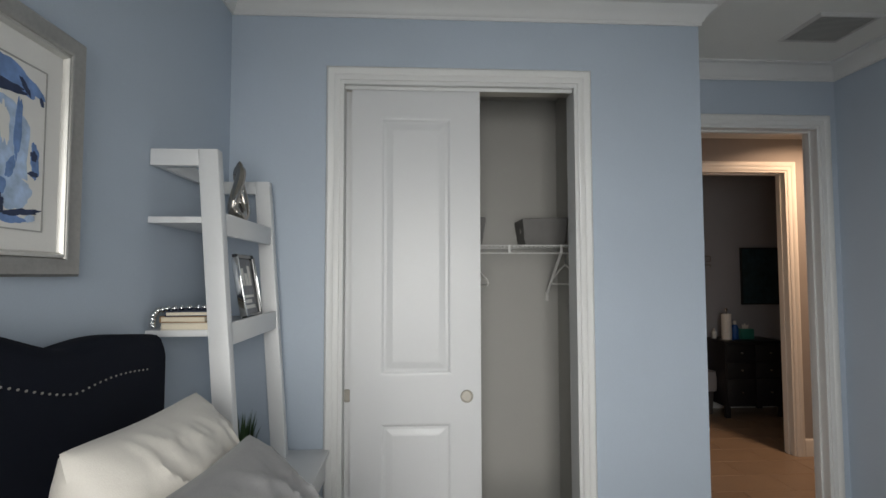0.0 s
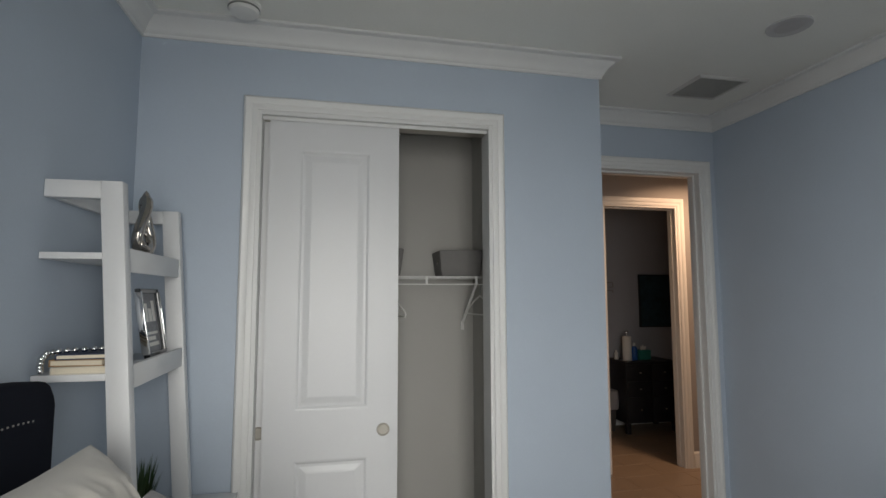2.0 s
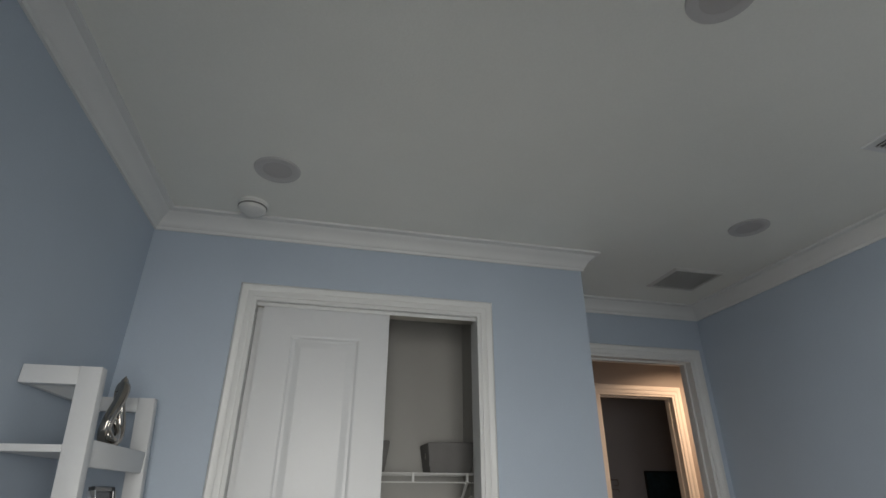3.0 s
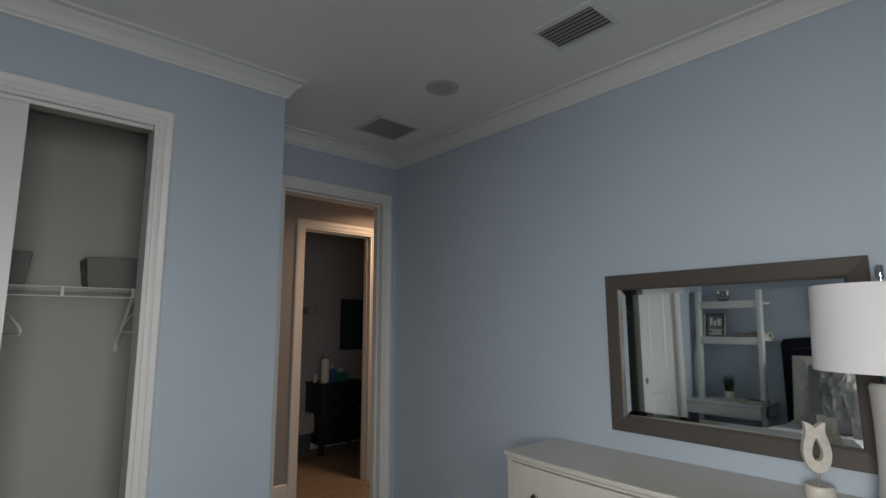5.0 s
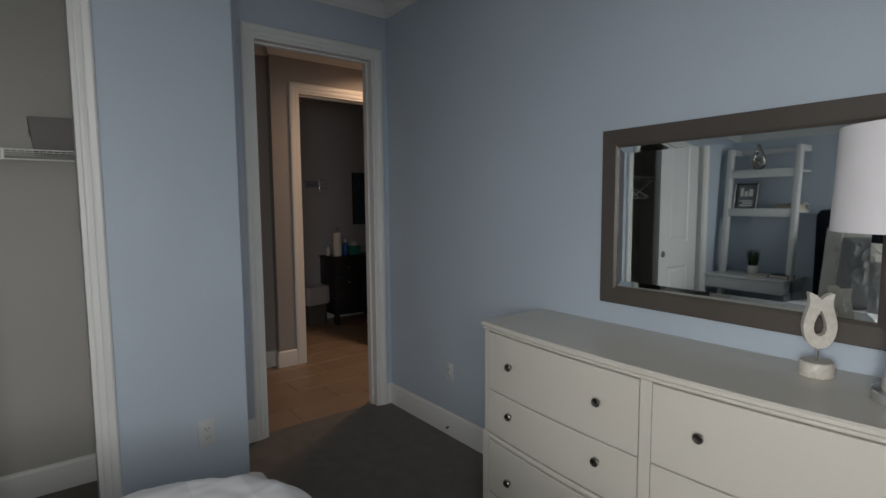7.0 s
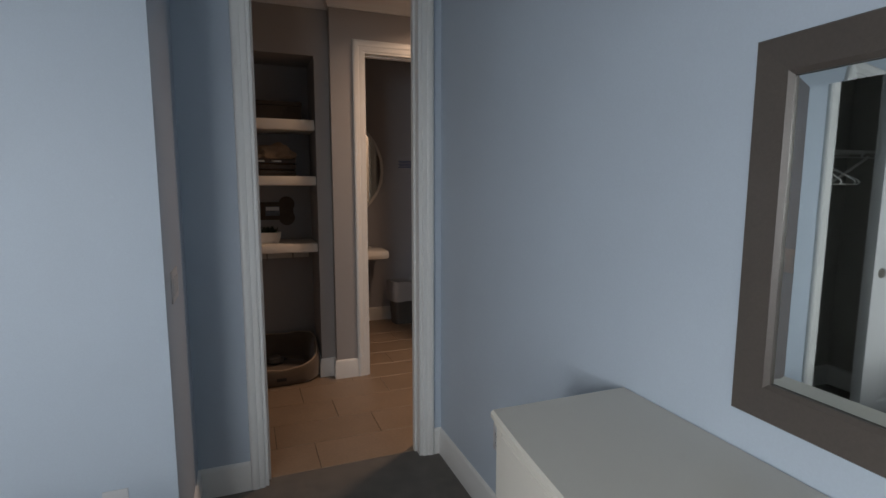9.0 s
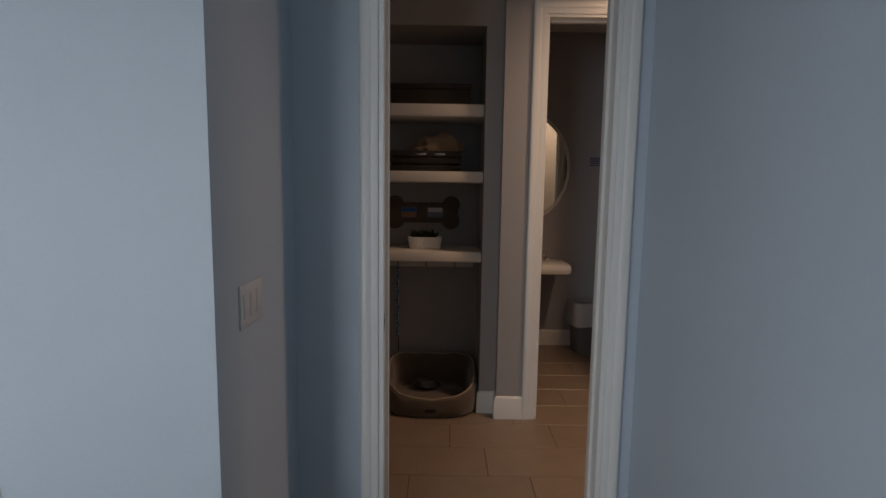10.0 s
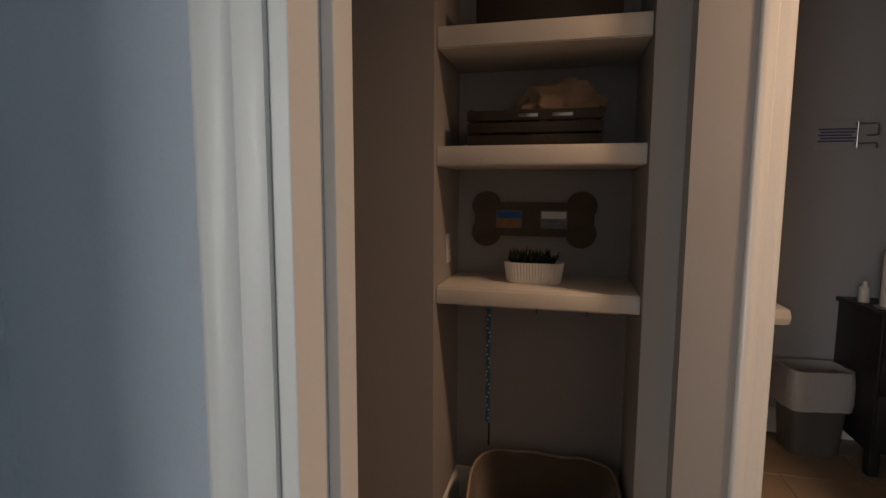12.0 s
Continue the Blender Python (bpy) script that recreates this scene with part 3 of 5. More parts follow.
part("tip", tube(bmesh.new(), [(0, -0.012, 0), (0, -0.020, 0)], 0.007), INK, ds)

# ---- bedroom: ceiling fittings ----
def can_light(x, y):
    c = thing("recessed_light", (x, y, CZ), "round white recessed ceiling light, switched off", "ceiling light", "bedroom recessed lights")
    part("trim_ring", lathe(bmesh.new(), [(0.062, 0.0), (0.060, -0.004), (0.075, -0.009), (0.092, -0.006), (0.095, 0.0)], 40), CANTRIM, c)
    part("lens", lathe(bmesh.new(), [(0.0, -0.0025), (0.061, -0.003), (0.061, -0.0005)], 40), CANLENS, c)


for x, y in ((2.01, 2.168), (-0.283, 2.185), (0.94, 1.04)):
    can_light(x, y)
hc = thing("recessed_light", (3.35, 4.05, CZ), "round recessed hall ceiling light, switched on", "ceiling light")
part("trim_ring", lathe(bmesh.new(), [(0.070, 0.0), (0.070, -0.004), (0.080, -0.010), (0.095, -0.007), (0.098, 0.0)], 40), WHITEP, hc)
part("lens", lathe(bmesh.new(), [(0.0, -0.002), (0.069, -0.002), (0.069, -0.0005)], 40), GLOW, hc, "glowing warm lens")
sm = thing("smoke_detector", (-0.41, 2.50, CZ), "white round smoke detector on the ceiling", "smoke detector")
part("detector_body", lathe(bmesh.new(), [(0.0, -0.044), (0.040, -0.044), (0.056, -0.040), (0.062, -0.030), (0.064, -0.012), (0.068, -0.010), (0.068, 0.0)], 40), WHITEP, sm)
# dark ring coloured as the shade in the detector's slot
part("detector_slot", lathe(bmesh.new(), [(0.0625, -0.027), (0.0645, -0.026), (0.0650, -0.020), (0.0640, -0.019)], 40), GAPSHADE, sm)


def ceiling_vent(x0, y0, x1, y1, pitch, border, tilt, label, along_y, finish):
    cx, cy, hx, hy = (x0 + x1) / 2, (y0 + y1) / 2, (x1 - x0) / 2, (y1 - y0) / 2
    v = thing("ceiling_vent", (cx, cy, CZ), label, "ceiling vent")
    path = [(-hx, -hy), (hx, -hy), (hx, hy), (-hx, hy)]
    part("vent_frame", sweep(bmesh.new(), path, [(0, 0), (0.003, -0.006), (border * 0.6, -0.012), (border, -0.010), (border, 0)], lambda u, w, t: (u, w, t), True), finish, v)
    # dark sheet coloured as the shaded duct behind the slats
    part("backing", boxes(((-hx + border, -hy + border, -0.0035), (hx - border, hy - border, -0.0005))), GAPSHADE, v)
    span, run = (hx, hy) if along_y else (hy, hx)
    n = int((2 * span - 2 * border) / pitch)
    me = None
    for k in range(n):
        q = -span + border + (k + 0.5) * (2 * span - 2 * border) / n
        if me is None:
            b = bmesh.new()
            w = pitch * 0.40
            lo, hi = ((-w, -run + border, -0.001), (w, run - border, 0.001)) if along_y else ((-run + border, -w, -0.001), (run - border, w, 0.001))
            box(b, lo, hi)
            s = part("slat", b, finish, v, smooth=False)
            me = s.data
        else:
            s = new("slat", me)
            s.parent = v
        s.matrix_basis = pose(q if along_y else 0, 0 if along_y else q, -0.0095, 0 if along_y else tilt, tilt if along_y else 0, 0)


ceiling_vent(1.936, 1.172, 2.176, 1.506, 0.024, 0.030, -40, "white louvred supply air vent in the ceiling", True, TRIM)
ceiling_vent(1.968, 2.702, 2.305, 3.008, 0.012, 0.022, 30, "white return air grille in the ceiling", False, GRILLE)

# ---- bedroom: ladder desk ----
desk = thing("ladder_desk", (XL, 2.22, 0.0), "white painted leaning ladder desk with two shelves", "desk")
Y0, Y1, LT = -0.222, 0.400, 0.043


def rail_x(z):
    return 0.210 + (1.955 - z) * 0.075


for y in (Y0, Y1 - LT):
    m_top, m_bot = rail_x(1.93), rail_x(0)
    b = bmesh.new()
    box(b, (0, y, 0), (1, y + LT, 1), 0)
    for v in b.verts:
        z = v.co.z * 1.956
        v.co = Vector((rail_x(z) - (0.062 if v.co.x < 0.5 else 0), v.co.y, z))
    bmesh.ops.bevel(b, geom=b.edges[:], offset=0.002, segments=2, profile=0.5, affect="EDGES")
    part("upright", b, DOORW, desk)
    part("top_arm", boxes(((0.002, y, 1.902), (rail_x(1.92) - 0.058, y + LT, 1.955)), r=0.002), DOORW, desk)
part("back_rail", boxes(((0.003, Y0 + LT, 1.904), (0.021, Y1 - LT, 1.953)), r=0.002), DOORW, desk)
for z, th in ((1.738, 0.020), (1.382, 0.020)):
    part("shelf_board", boxes(((0.002, Y0 + LT, z - th), (rail_x(z) - 0.02, Y1 - LT, z)), ((0.002, Y0 - 0.004, z - th), (rail_x(z) - 0.06, Y0 + LT, z)), r=0.0015), DOORW, desk)
    part("shelf_lip", boxes(((rail_x(z) - 0.022, Y0 + LT, z - 0.055), (rail_x(z) - 0.004, Y1 - LT, z + 0.018)), r=0.002), DOORW, desk)
DZ = 0.785
part("desktop", boxes(((0.003, Y0 - 0.01, DZ - 0.022), (0.462, Y1 + 0.062, DZ)), r=0.003), DOORW, desk)
part("desk_apron", boxes(((0.01, Y0, DZ - 0.125), (0.028, Y1 + 0.06, DZ - 0.022)), ((0.028, Y0, DZ - 0.125), (0.425, Y0 + 0.018, DZ - 0.022)), ((0.028, Y1 + 0.042, DZ - 0.125), (0.425, Y1 + 0.06, DZ - 0.022)), ((0.028, Y0 + 0.018, DZ - 0.125), (0.425, Y1 + 0.042, DZ - 0.117)), r=0.0015), DOORW, desk)
part("drawer_front", boxes(((0.426, Y0, DZ - 0.128), (0.446, Y1 + 0.062, DZ - 0.026)), r=0.003), DOORW, desk)

# things on the ladder desk
def book(x, y, z, dx, dy, th, rz, cover, label):
    b = thing("book", (x, y, z), label, "book", "stacked books", rz)
    part("cover", boxes(((-dx / 2, -dy / 2, 0), (dx / 2, dy / 2, 0.003)), ((-dx / 2, -dy / 2, th - 0.003), (dx / 2, dy / 2, th)), ((-dx / 2, -dy / 2, 0.003), (-dx / 2 + 0.003, dy / 2, th - 0.003)), r=0.0008), cover, b)
    part("page_block", boxes(((-dx / 2 + 0.003, -dy / 2 + 0.004, 0.003), (dx / 2 - 0.004, dy / 2 - 0.004, th - 0.003))), PAGES, b)


book(XL + 0.118, 2.105, 1.382, 0.15, 0.215, 0.022, 4, BOOKC, "cream hardback at the bottom of a stack")
book(XL + 0.115, 2.11, 1.404, 0.145, 0.205, 0.020, -3, BOOKT, "tan hardback on a cream book")
book(XL + 0.118, 2.105, 1.424, 0.14, 0.20, 0.016, 6, BOOKN, "navy hardback on top of a stack")
ch = thing("bead_chain", (XL + 0.083, 2.06, 1.441), "silver metal chain link decoration draped over books", "decoration")
pts = [(0.07, 0.06, 0.005), (0.04, 0.03, 0.006), (0.0, 0.0, 0.006), (-0.03, -0.03, 0.006), (-0.05, -0.052, 0.002), (-0.055, -0.068, -0.012), (-0.056, -0.072, -0.035), (-0.05, -0.078, -0.054)]
for (a, b_), k in zip(zip(pts, pts[1:]), range(20)):
    for q in (0.0, 0.5):
        c = Vector(a).lerp(Vector(b_), q)
        bm = bmesh.new()
        bmesh.ops.create_uvsphere(bm, u_segments=10, v_segments=6, radius=0.0095, matrix=Matrix.Translation(c))
        part("bead", bm, CHROME, ch)

pf = thing("picture_frame", (XL + 0.18, 2.455, 1.3825), "black framed grey poster print leaning on the shelf", "picture frame", rz=90)
lean = pose(0, 0, 0, -10, 0, 0)
fw, fh = 0.20, 0.255


def leaning(bm):
    for v in bm.verts:
        v.co = lean @ v.co
    return bm


b = bmesh.new()
sweep(b, [(-fw / 2, 0.0), (fw / 2, 0.0), (fw / 2, fh), (-fw / 2, fh)], [(0, 0), (0, -0.016), (0.003, -0.019), (0.016, -0.019), (0.018, -0.012), (0.018, 0)], lambda u, v, t: (u, t, v), True)
part("frame_moulding", leaning(b), GLOSSB, pf)
for sx in (-1, 1):
    part("side_edge", leaning(boxes(((sx * fw / 2 - 0.006, -0.022, 0.012), (sx * fw / 2 + 0.006, 0.004, fh - 0.012)), r=0.002)), CHROME, pf, "bright polished side edge")
part("photo", leaning(boxes(((-fw / 2 + 0.016, -0.006, 0.016), (fw / 2 - 0.016, -0.002, fh - 0.016)))), PHOTO, pf)
for x0, x1, z0, z1 in ((-0.06, 0.06, 0.038, 0.052), (-0.06, 0.03, 0.060, 0.074), (-0.06, 0.06, 0.082, 0.092), (-0.055, -0.02, 0.13, 0.20), (-0.01, 0.02, 0.13, 0.18), (0.03, 0.058, 0.13, 0.21)):
    part("lettering_bar", leaning(boxes(((x0, -0.0075, z0), (x1, -0.0062, z1)))), PAPER, pf)

kn = thing("knot_sculpture", (XL + 0.155, 2.37, 1.738), "dark polished silver knot sculpture with a pointed top", "sculpture")
b = bmesh.new()
drop, swirl = [], []
for k in range(65):
    a = 2 * math.pi * k / 64
    drop.append((0.010 * math.sin(2 * a), 0.062 * math.sin(a) * (0.25 + 0.75 * math.cos(a / 2) ** 2), 0.128 - 0.098 * math.cos(a)))
    swirl.append((0.016 * math.cos(a), 0.030 * math.sin(a) - 0.006, 0.078 - 0.032 * math.cos(a) + 0.014 * math.sin(a)))
tube(b, drop, 0.019, 14)
tube(b, swirl, 0.014, 12)
part("knot", b, DARKSILVER, kn)
part("tip", lathe(bmesh.new(), [(0.0, 0.198), (0.022, 0.205), (0.020, 0.225), (0.010, 0.250), (0.0, 0.262)], 20), DARKSILVER, kn)
part("plinth", lathe(bmesh.new(), [(0.0, 0.0), (0.048, 0.0), (0.050, 0.004), (0.046, 0.014), (0.030, 0.024), (0.0, 0.030)], 28, sx=0.9), DARKSILVER, kn)

pl = thing("potted_grass", (XL + 0.185, 2.36, DZ), "small green grass plant in a white pot", "plant")
part("pot", lathe(bmesh.new(), [(0.0, 0.0), (0.036, 0.0), (0.040, 0.004), (0.045, 0.080), (0.042, 0.082), (0.040, 0.070), (0.0, 0.070)], 32), POTW, pl)
b = bmesh.new()
rnd = random.Random(5)
for k in range(170):
    a, r0 = rnd.uniform(0, 6.28), 0.034 * math.sqrt(rnd.random())
    r1, hh = r0 + rnd.uniform(0.0, 0.045), rnd.uniform(0.10, 0.185)
    p0, p1 = Vector((r0 * math.cos(a), r0 * math.sin(a), 0.068)), Vector((r1 * math.cos(a), r1 * math.sin(a), 0.068 + hh))
    pm = (p0 + p1) / 2 + Vector((0, 0, 0.012))
    sdir = Vector((-math.sin(a + 0.6), math.cos(a + 0.6), 0)) * 0.0022
    vs = [b.verts.new(c) for c in (p0 - sdir, p0 + sdir, pm + sdir, pm - sdir, p1)]
    b.faces.new(vs[:4])
    b.faces.new((vs[3], vs[2], vs[4]))
blades = part("blades", b, LEAF, pl, "green grass blades", smooth=False)
blades["kind"] = "stuff"
book(XL + 0.30, 2.26, DZ, 0.16, 0.22, 0.012, 78, BOOKC, "thin pale notebook on the ladder desk")
book(XL + 0.27, 2.08, DZ, 0.11, 0.16, 0.03, 10, BOOKN, "small dark book on the ladder desk")

# ---- bedroom: art, bed ----
art = thing("framed_painting", (XL, 1.632, 1.55), "silver-framed abstract blue watercolour with a white mat", "painting", rz=90)
aw, ah = 0.86, 0.568
b = bmesh.new()
sweep(b, [(-aw, 0.0), (0, 0.0), (0, ah), (-aw, ah)], [(0, 0), (0, -0.026), (0.006, -0.032), (0.036, -0.028), (0.042, -0.022), (0.044, -0.012), (0.044, 0)], lambda u, v, t: (u, t, v), True)
part("frame_moulding", b, SILVER, art, "brushed silver frame")
b = bmesh.new()
sweep(b, [(-aw + 0.044, 0.044), (-0.044, 0.044), (-0.044, ah - 0.044), (-aw + 0.044, ah - 0.044)], [(0, 0), (0, -0.022), (0.007, -0.024), (0.012, -0.016), (0.012, 0)], lambda u, v, t: (u, t, v), True)
part("inner_liner", b, LINERS, art, "bright silver inner liner")
part("mat_board", boxes(((-aw + 0.055, -0.010, 0.055), (-0.055, -0.003, ah - 0.055))), PAPER, art)
b = bmesh.new()
sweep(b, [(-aw + 0.104, 0.098), (-0.104, 0.098), (-0.104, ah - 0.110), (-aw + 0.104, ah - 0.110)], [(0, -0.009), (0, -0.0115), (0.003, -0.0115), (0.003, -0.009)], lambda u, v, t: (u, t, v), True)
part("mat_bevel", b, SILVER, art)


def blot(cx, cz, rx, rz, seed, depth, material, turn=0.0, rough=0.28):
    """A ragged-edged wash of paint."""
    rr = random.Random(seed)
    ph = [rr.uniform(0, 6.28) for _ in range(4)]
    pts = []
    for k in range(48):
        a = 2 * math.pi * k / 48
        q = 1 + rough * (0.5 * math.sin(2 * a + ph[0]) + 0.35 * math.sin(5 * a + ph[1]) + 0.22 * math.sin(9 * a + ph[2]) + 0.12 * math.sin(15 * a + ph[3]))
        x, z = rx * q * math.cos(a), rz * q * math.sin(a)
        pts.append((cx + x * math.cos(turn) - z * math.sin(turn), cz + x * math.sin(turn) + z * math.cos(turn)))
    part("paint_wash", outline_slab(bmesh.new(), pts, lambda u, v, t: (u, t, v), -0.0103, -0.0107 - depth * 0.0003), material, art, smooth=False)


for args in ((-0.246, 0.251, 0.093, 0.132, 1, 0, PAINTL, 0.1, 0.18),
             (-0.173, 0.170, 0.047, 0.034, 31, 1, PAPER, 0.0, 0.2),
             (-0.182, 0.172, 0.040, 0.033, 32, 2, PAINTL, 0.2, 0.2),
             (-0.206, 0.420, 0.094, 0.025, 2, 1, PAINTM, -0.32, 0.25),
             (-0.238, 0.437, 0.024, 0.008, 33, 2, PAINTM, 0.2, 0.4),
             (-0.220, 0.391, 0.058, 0.010, 5, 3, PAINTD, 0.05, 0.3),
             (-0.168, 0.405, 0.023, 0.006, 34, 3, PAINTD, -0.75, 0.25),
             (-0.183, 0.311, 0.009, 0.071, 3, 2, PAINTM, -0.04, 0.25),
             (-0.200, 0.226, 0.011, 0.023, 35, 2, PAINTM, -0.45, 0.25),
             (-0.245, 0.281, 0.009, 0.061, 4, 3, PAINTM, 0.1, 0.35),
             (-0.220, 0.313, 0.012, 0.046, 36, 2, PAPER, 0.08, 0.35),
             (-0.253, 0.190, 0.038, 0.035, 9, 3, PAINTM, 0.1, 0.3),
             (-0.229, 0.152, 0.017, 0.017, 37, 4, PAINTD, 0.1, 0.35),
             (-0.248, 0.216, 0.021, 0.010, 38, 4, PAINTD, -0.2, 0.35),
             (-0.133, 0.251, 0.013, 0.034, 6, 4, PAINTM, 0.1, 0.3),
             (-0.137, 0.261, 0.008, 0.013, 39, 5, PAINTD, 0.4, 0.3),
             (-0.137, 0.222, 0.013, 0.006, 40, 5, PAINTD, 0.1, 0.3),
             (-0.119, 0.386, 0.004, 0.011, 7, 5, PAINTD, 0.35, 0.2),
             (-0.168, 0.136, 0.047, 0.008, 8, 3, PAINTD, 0.12, 0.35),
             (-0.215, 0.123, 0.056, 0.011, 41, 2, PAINTM, -0.05, 0.3),
             (-0.142, 0.125, 0.015, 0.007, 42, 4, PAINTL, 0.3, 0.3),
             (-0.37, 0.30, 0.10, 0.12, 12, 1, PAINTL, 0.0),
             (-0.40, 0.26, 0.05, 0.11, 10, 2, PAINTM, 0.4),
             (-0.58, 0.27, 0.11, 0.10, 11, 1, PAINTL, 0.0)):
    blot(*args)

BX0, BX1, BY0, BY1, BZ = -0.76, 1.185, 0.375, 1.905, 0.640
bed = thing("bed", (0, 0, 0), "bed with a navy upholstered headboard and white striped duvet", "bed")


def head_top(s):
    """Height of the camelback headboard, s from 0 at one end to 1 at the other."""
    q = abs(2 * s - 1)
    if q < 0.5:
        return 1.394 + 0.088 * math.cos(q / 0.5 * math.pi / 2) ** 1.5
    return 1.394 + 0.010 * math.sin((q - 0.5) / 0.36 * math.pi)


H0, H1 = 0.34, 1.895
b = bmesh.new()
n = 72
cols = []
for i in range(n + 1):
    s = i / n
    y, top = H0 + (H1 - H0) * s, head_top(s)
    e = min(s, 1 - s) * (H1 - H0)
    rr = 0.03
    if e < rr:
        top -= rr - math.sqrt(max(0, rr * rr - (rr - e) ** 2))
    ring = [(XL + 0.008, 0.12), (-0.752, 0.12), (-0.748, 0.5), (-0.748, top - 0.035), (-0.752, top - 0.014), (-0.764, top - 0.003), (-0.782, top), (XL + 0.03, top), (XL + 0.012, top - 0.010), (XL + 0.008, top - 0.03)]
    cols.append([b.verts.new((x, y, z)) for x, z in ring])
for a, c in zip(cols, cols[1:]):
    for k in range(len(a)):
        j = (k + 1) % len(a)
        b.faces.new((a[k], a[j], c[j], c[k]))
b.faces.new(cols[0])
b.faces.new(cols[-1][::-1])
head = part("headboard", b, NAVY, bed, "navy linen camelback headboard")
nail_me = None
for i in range(5, 71):
    s = i / 75
    y, z = H0 + (H1 - H0) * s, head_top(s) - 0.095
    if nail_me is None:
        b = bmesh.new()
        bmesh.ops.create_uvsphere(b, u_segments=8, v_segments=5, radius=0.0026)
        for v in b.verts:
            v.co.x *= 0.5
            v.co.y *= 1.7
        o = part("nail_head", b, NICKEL, head, "small nickel upholstery nail")
        nail_me = o.data
    else:
        o = new("nail_head", nail_me)
        o.parent = head
    o.matrix_basis = pose(-0.747, y, z)
part("bed_frame", boxes(((BX0, BY0 + 0.05, 0.16), (BX1 - 0.06, BY1 - 0.05, 0.36)), r=0.01), NAVY, bed)
for x in (-0.62, 1.02):
    for y in (BY0 + 0.12, BY1 - 0.12):
        part("leg", boxes(((x - 0.03, y - 0.03, 0), (x + 0.03, y + 0.03, 0.16)), r=0.004), DARKWOOD, bed)
part("mattress", boxes(((BX0 + 0.01, BY0 + 0.04, 0.36), (BX1 - 0.05, BY1 - 0.04, 0.60)), r=0.04), WHITEF, bed)


def over(s, half, r, drop):
    """Cloth laid over an edge: s is length from the middle; gives the place across and the fall."""
    a, g = abs(s), 1 if s >= 0 else -1
    if a <= half - r:
        return s, 0.0
    a -= half - r
    if a < r * math.pi / 2:
        return g * (half - r + r * math.sin(a / r)), r * (1 - math.cos(a / r))
    return g * half, min(drop, r + a - r * math.pi / 2)


def duvet(u, v):
    L, Wd = BX1 - BX0, BY1 - BY0
    sx, sy = u * (L + 0.36), (v - 0.5) * (Wd + 0.72)
    px, dz1 = over(sx, L, 0.13, 0.36)
    py, dz2 = over(sy, Wd / 2, 0.12, 0.36)
    p = Vector((BX0 + 0.02 + px, (BY0 + BY1) / 2 + py, BZ + 0.012 - max(dz1, dz2) - 0.35 * min(dz1, dz2)))
    k = max(0, (px - L + 0.34) / 0.34) * max(0, (abs(py) - Wd / 2 + 0.34) / 0.34)
    p += Vector((-0.10 * k, (-0.10 if py > 0 else 0.10) * k, -0.05 * k))
    q = Vector((p.x * 3.2, p.y * 2.1, p.z * 2.0))
    wr = noise.noise(q) * 0.020 + noise.noise(q * 2.7) * 0.012 + 0.014 * abs(noise.noise(Vector((p.x * 16, p.y * 5, 3)))) + 0.007 * noise.noise(Vector((p.x * 7, p.y * 24, 5)))
    flat = 1 - min(1, (dz1 + dz2) / 0.1)
    p.z += wr * (0.4 + 0.6 * flat) + 0.02 * math.sin(math.pi * min(1, max(0, v))) * flat
    if dz1 > 0.1:
        p.x += 0.018 * math.sin(p.y * 21 + 2 * noise.noise(q)) * min(1, dz1 / 0.3)
    if dz2 > 0.1:
        p.y += (1 if sy > 0 else -1) * 0.012 * math.sin(p.x * 19 + 2 * noise.noise(q)) * min(1, dz2 / 0.3)
    return p


b = bmesh.new()
sheet(b, 130, 120, duvet)
o = part("duvet", b, DUVETM, bed, "white satin-striped duvet")
sol = o.modifiers.new("thickness", "SOLIDIFY")
sol.thickness, sol.offset = 0.012, -1


def pillow(name, w, h, t, m, material, label, seed, crease=0.012):
    p = thing(name, (0, 0, 0), label, "pillow", "bed pillows")
    p.matrix_basis = m
    b = bmesh.new()
    n = 60
    off = Vector((seed * 3.1, seed * 1.7, 0))
    for side in (1, -1):
        def f(i, j):
            u, v = 2 * i - 1, 2 * j - 1
            pin = 1 - 0.075 * (1 - abs(v) ** 2.2)
            pin2 = 1 - 0.075 * (1 - abs(u) ** 2.2)
            th = t / 2 * (max(0, 1 - abs(u) ** 2.5) ** 0.56) * (max(0, 1 - abs(v) ** 2.5) ** 0.56)
            soft = 1 - 0.055 * abs(u * v) ** 3
            q = Vector((u * 2.2, v * 2.2, side)) + off
            edge = (1 - abs(u) ** 4) * (1 - abs(v) ** 4)
            rid = 1 - abs(noise.noise(q * 1.7 + Vector((0, 7, 0)))) * 2.4
            th += edge * crease * (noise.noise(q) + 0.6 * noise.noise(q * 2.6) + 0.8 * max(0, rid) ** 3 + 0.3 * noise.noise(q * 7))
            return Vector((w / 2 * u * pin * soft, side * max(0, th), h / 2 * v * pin2 * soft + h / 2))
        sheet(b, n, n, f)
    bmesh.ops.remove_doubles(b, verts=b.verts, dist=0.0008)
    part("cover", b, material, p)
    return p


pillow("pillow", 0.56, 0.63, 0.31, pose(-0.425, 1.478, 0.665, 0, 0, 90) @ pose(0, 0, 0, -17, 2, 0), WHITEF, "cream cotton square pillow against the headboard", 1, 0.016)
pillow("pillow", 0.58, 0.60, 0.24, pose(-0.42, 0.66, 0.60, 0, 0, 90) @ pose(0, 0, 0, -24, -2, 0), WHITEF, "cream cotton square pillow against the headboard", 2, 0.016)
pillow("pillow", 0.54, 0.61, 0.28, pose(-0.15, 1.30, 0.665, 0, 0, 88) @ pose(0, 0, 0, -27, 3, 0), GREYF, "grey woven square pillow in front of a cream one", 3, 0.014)
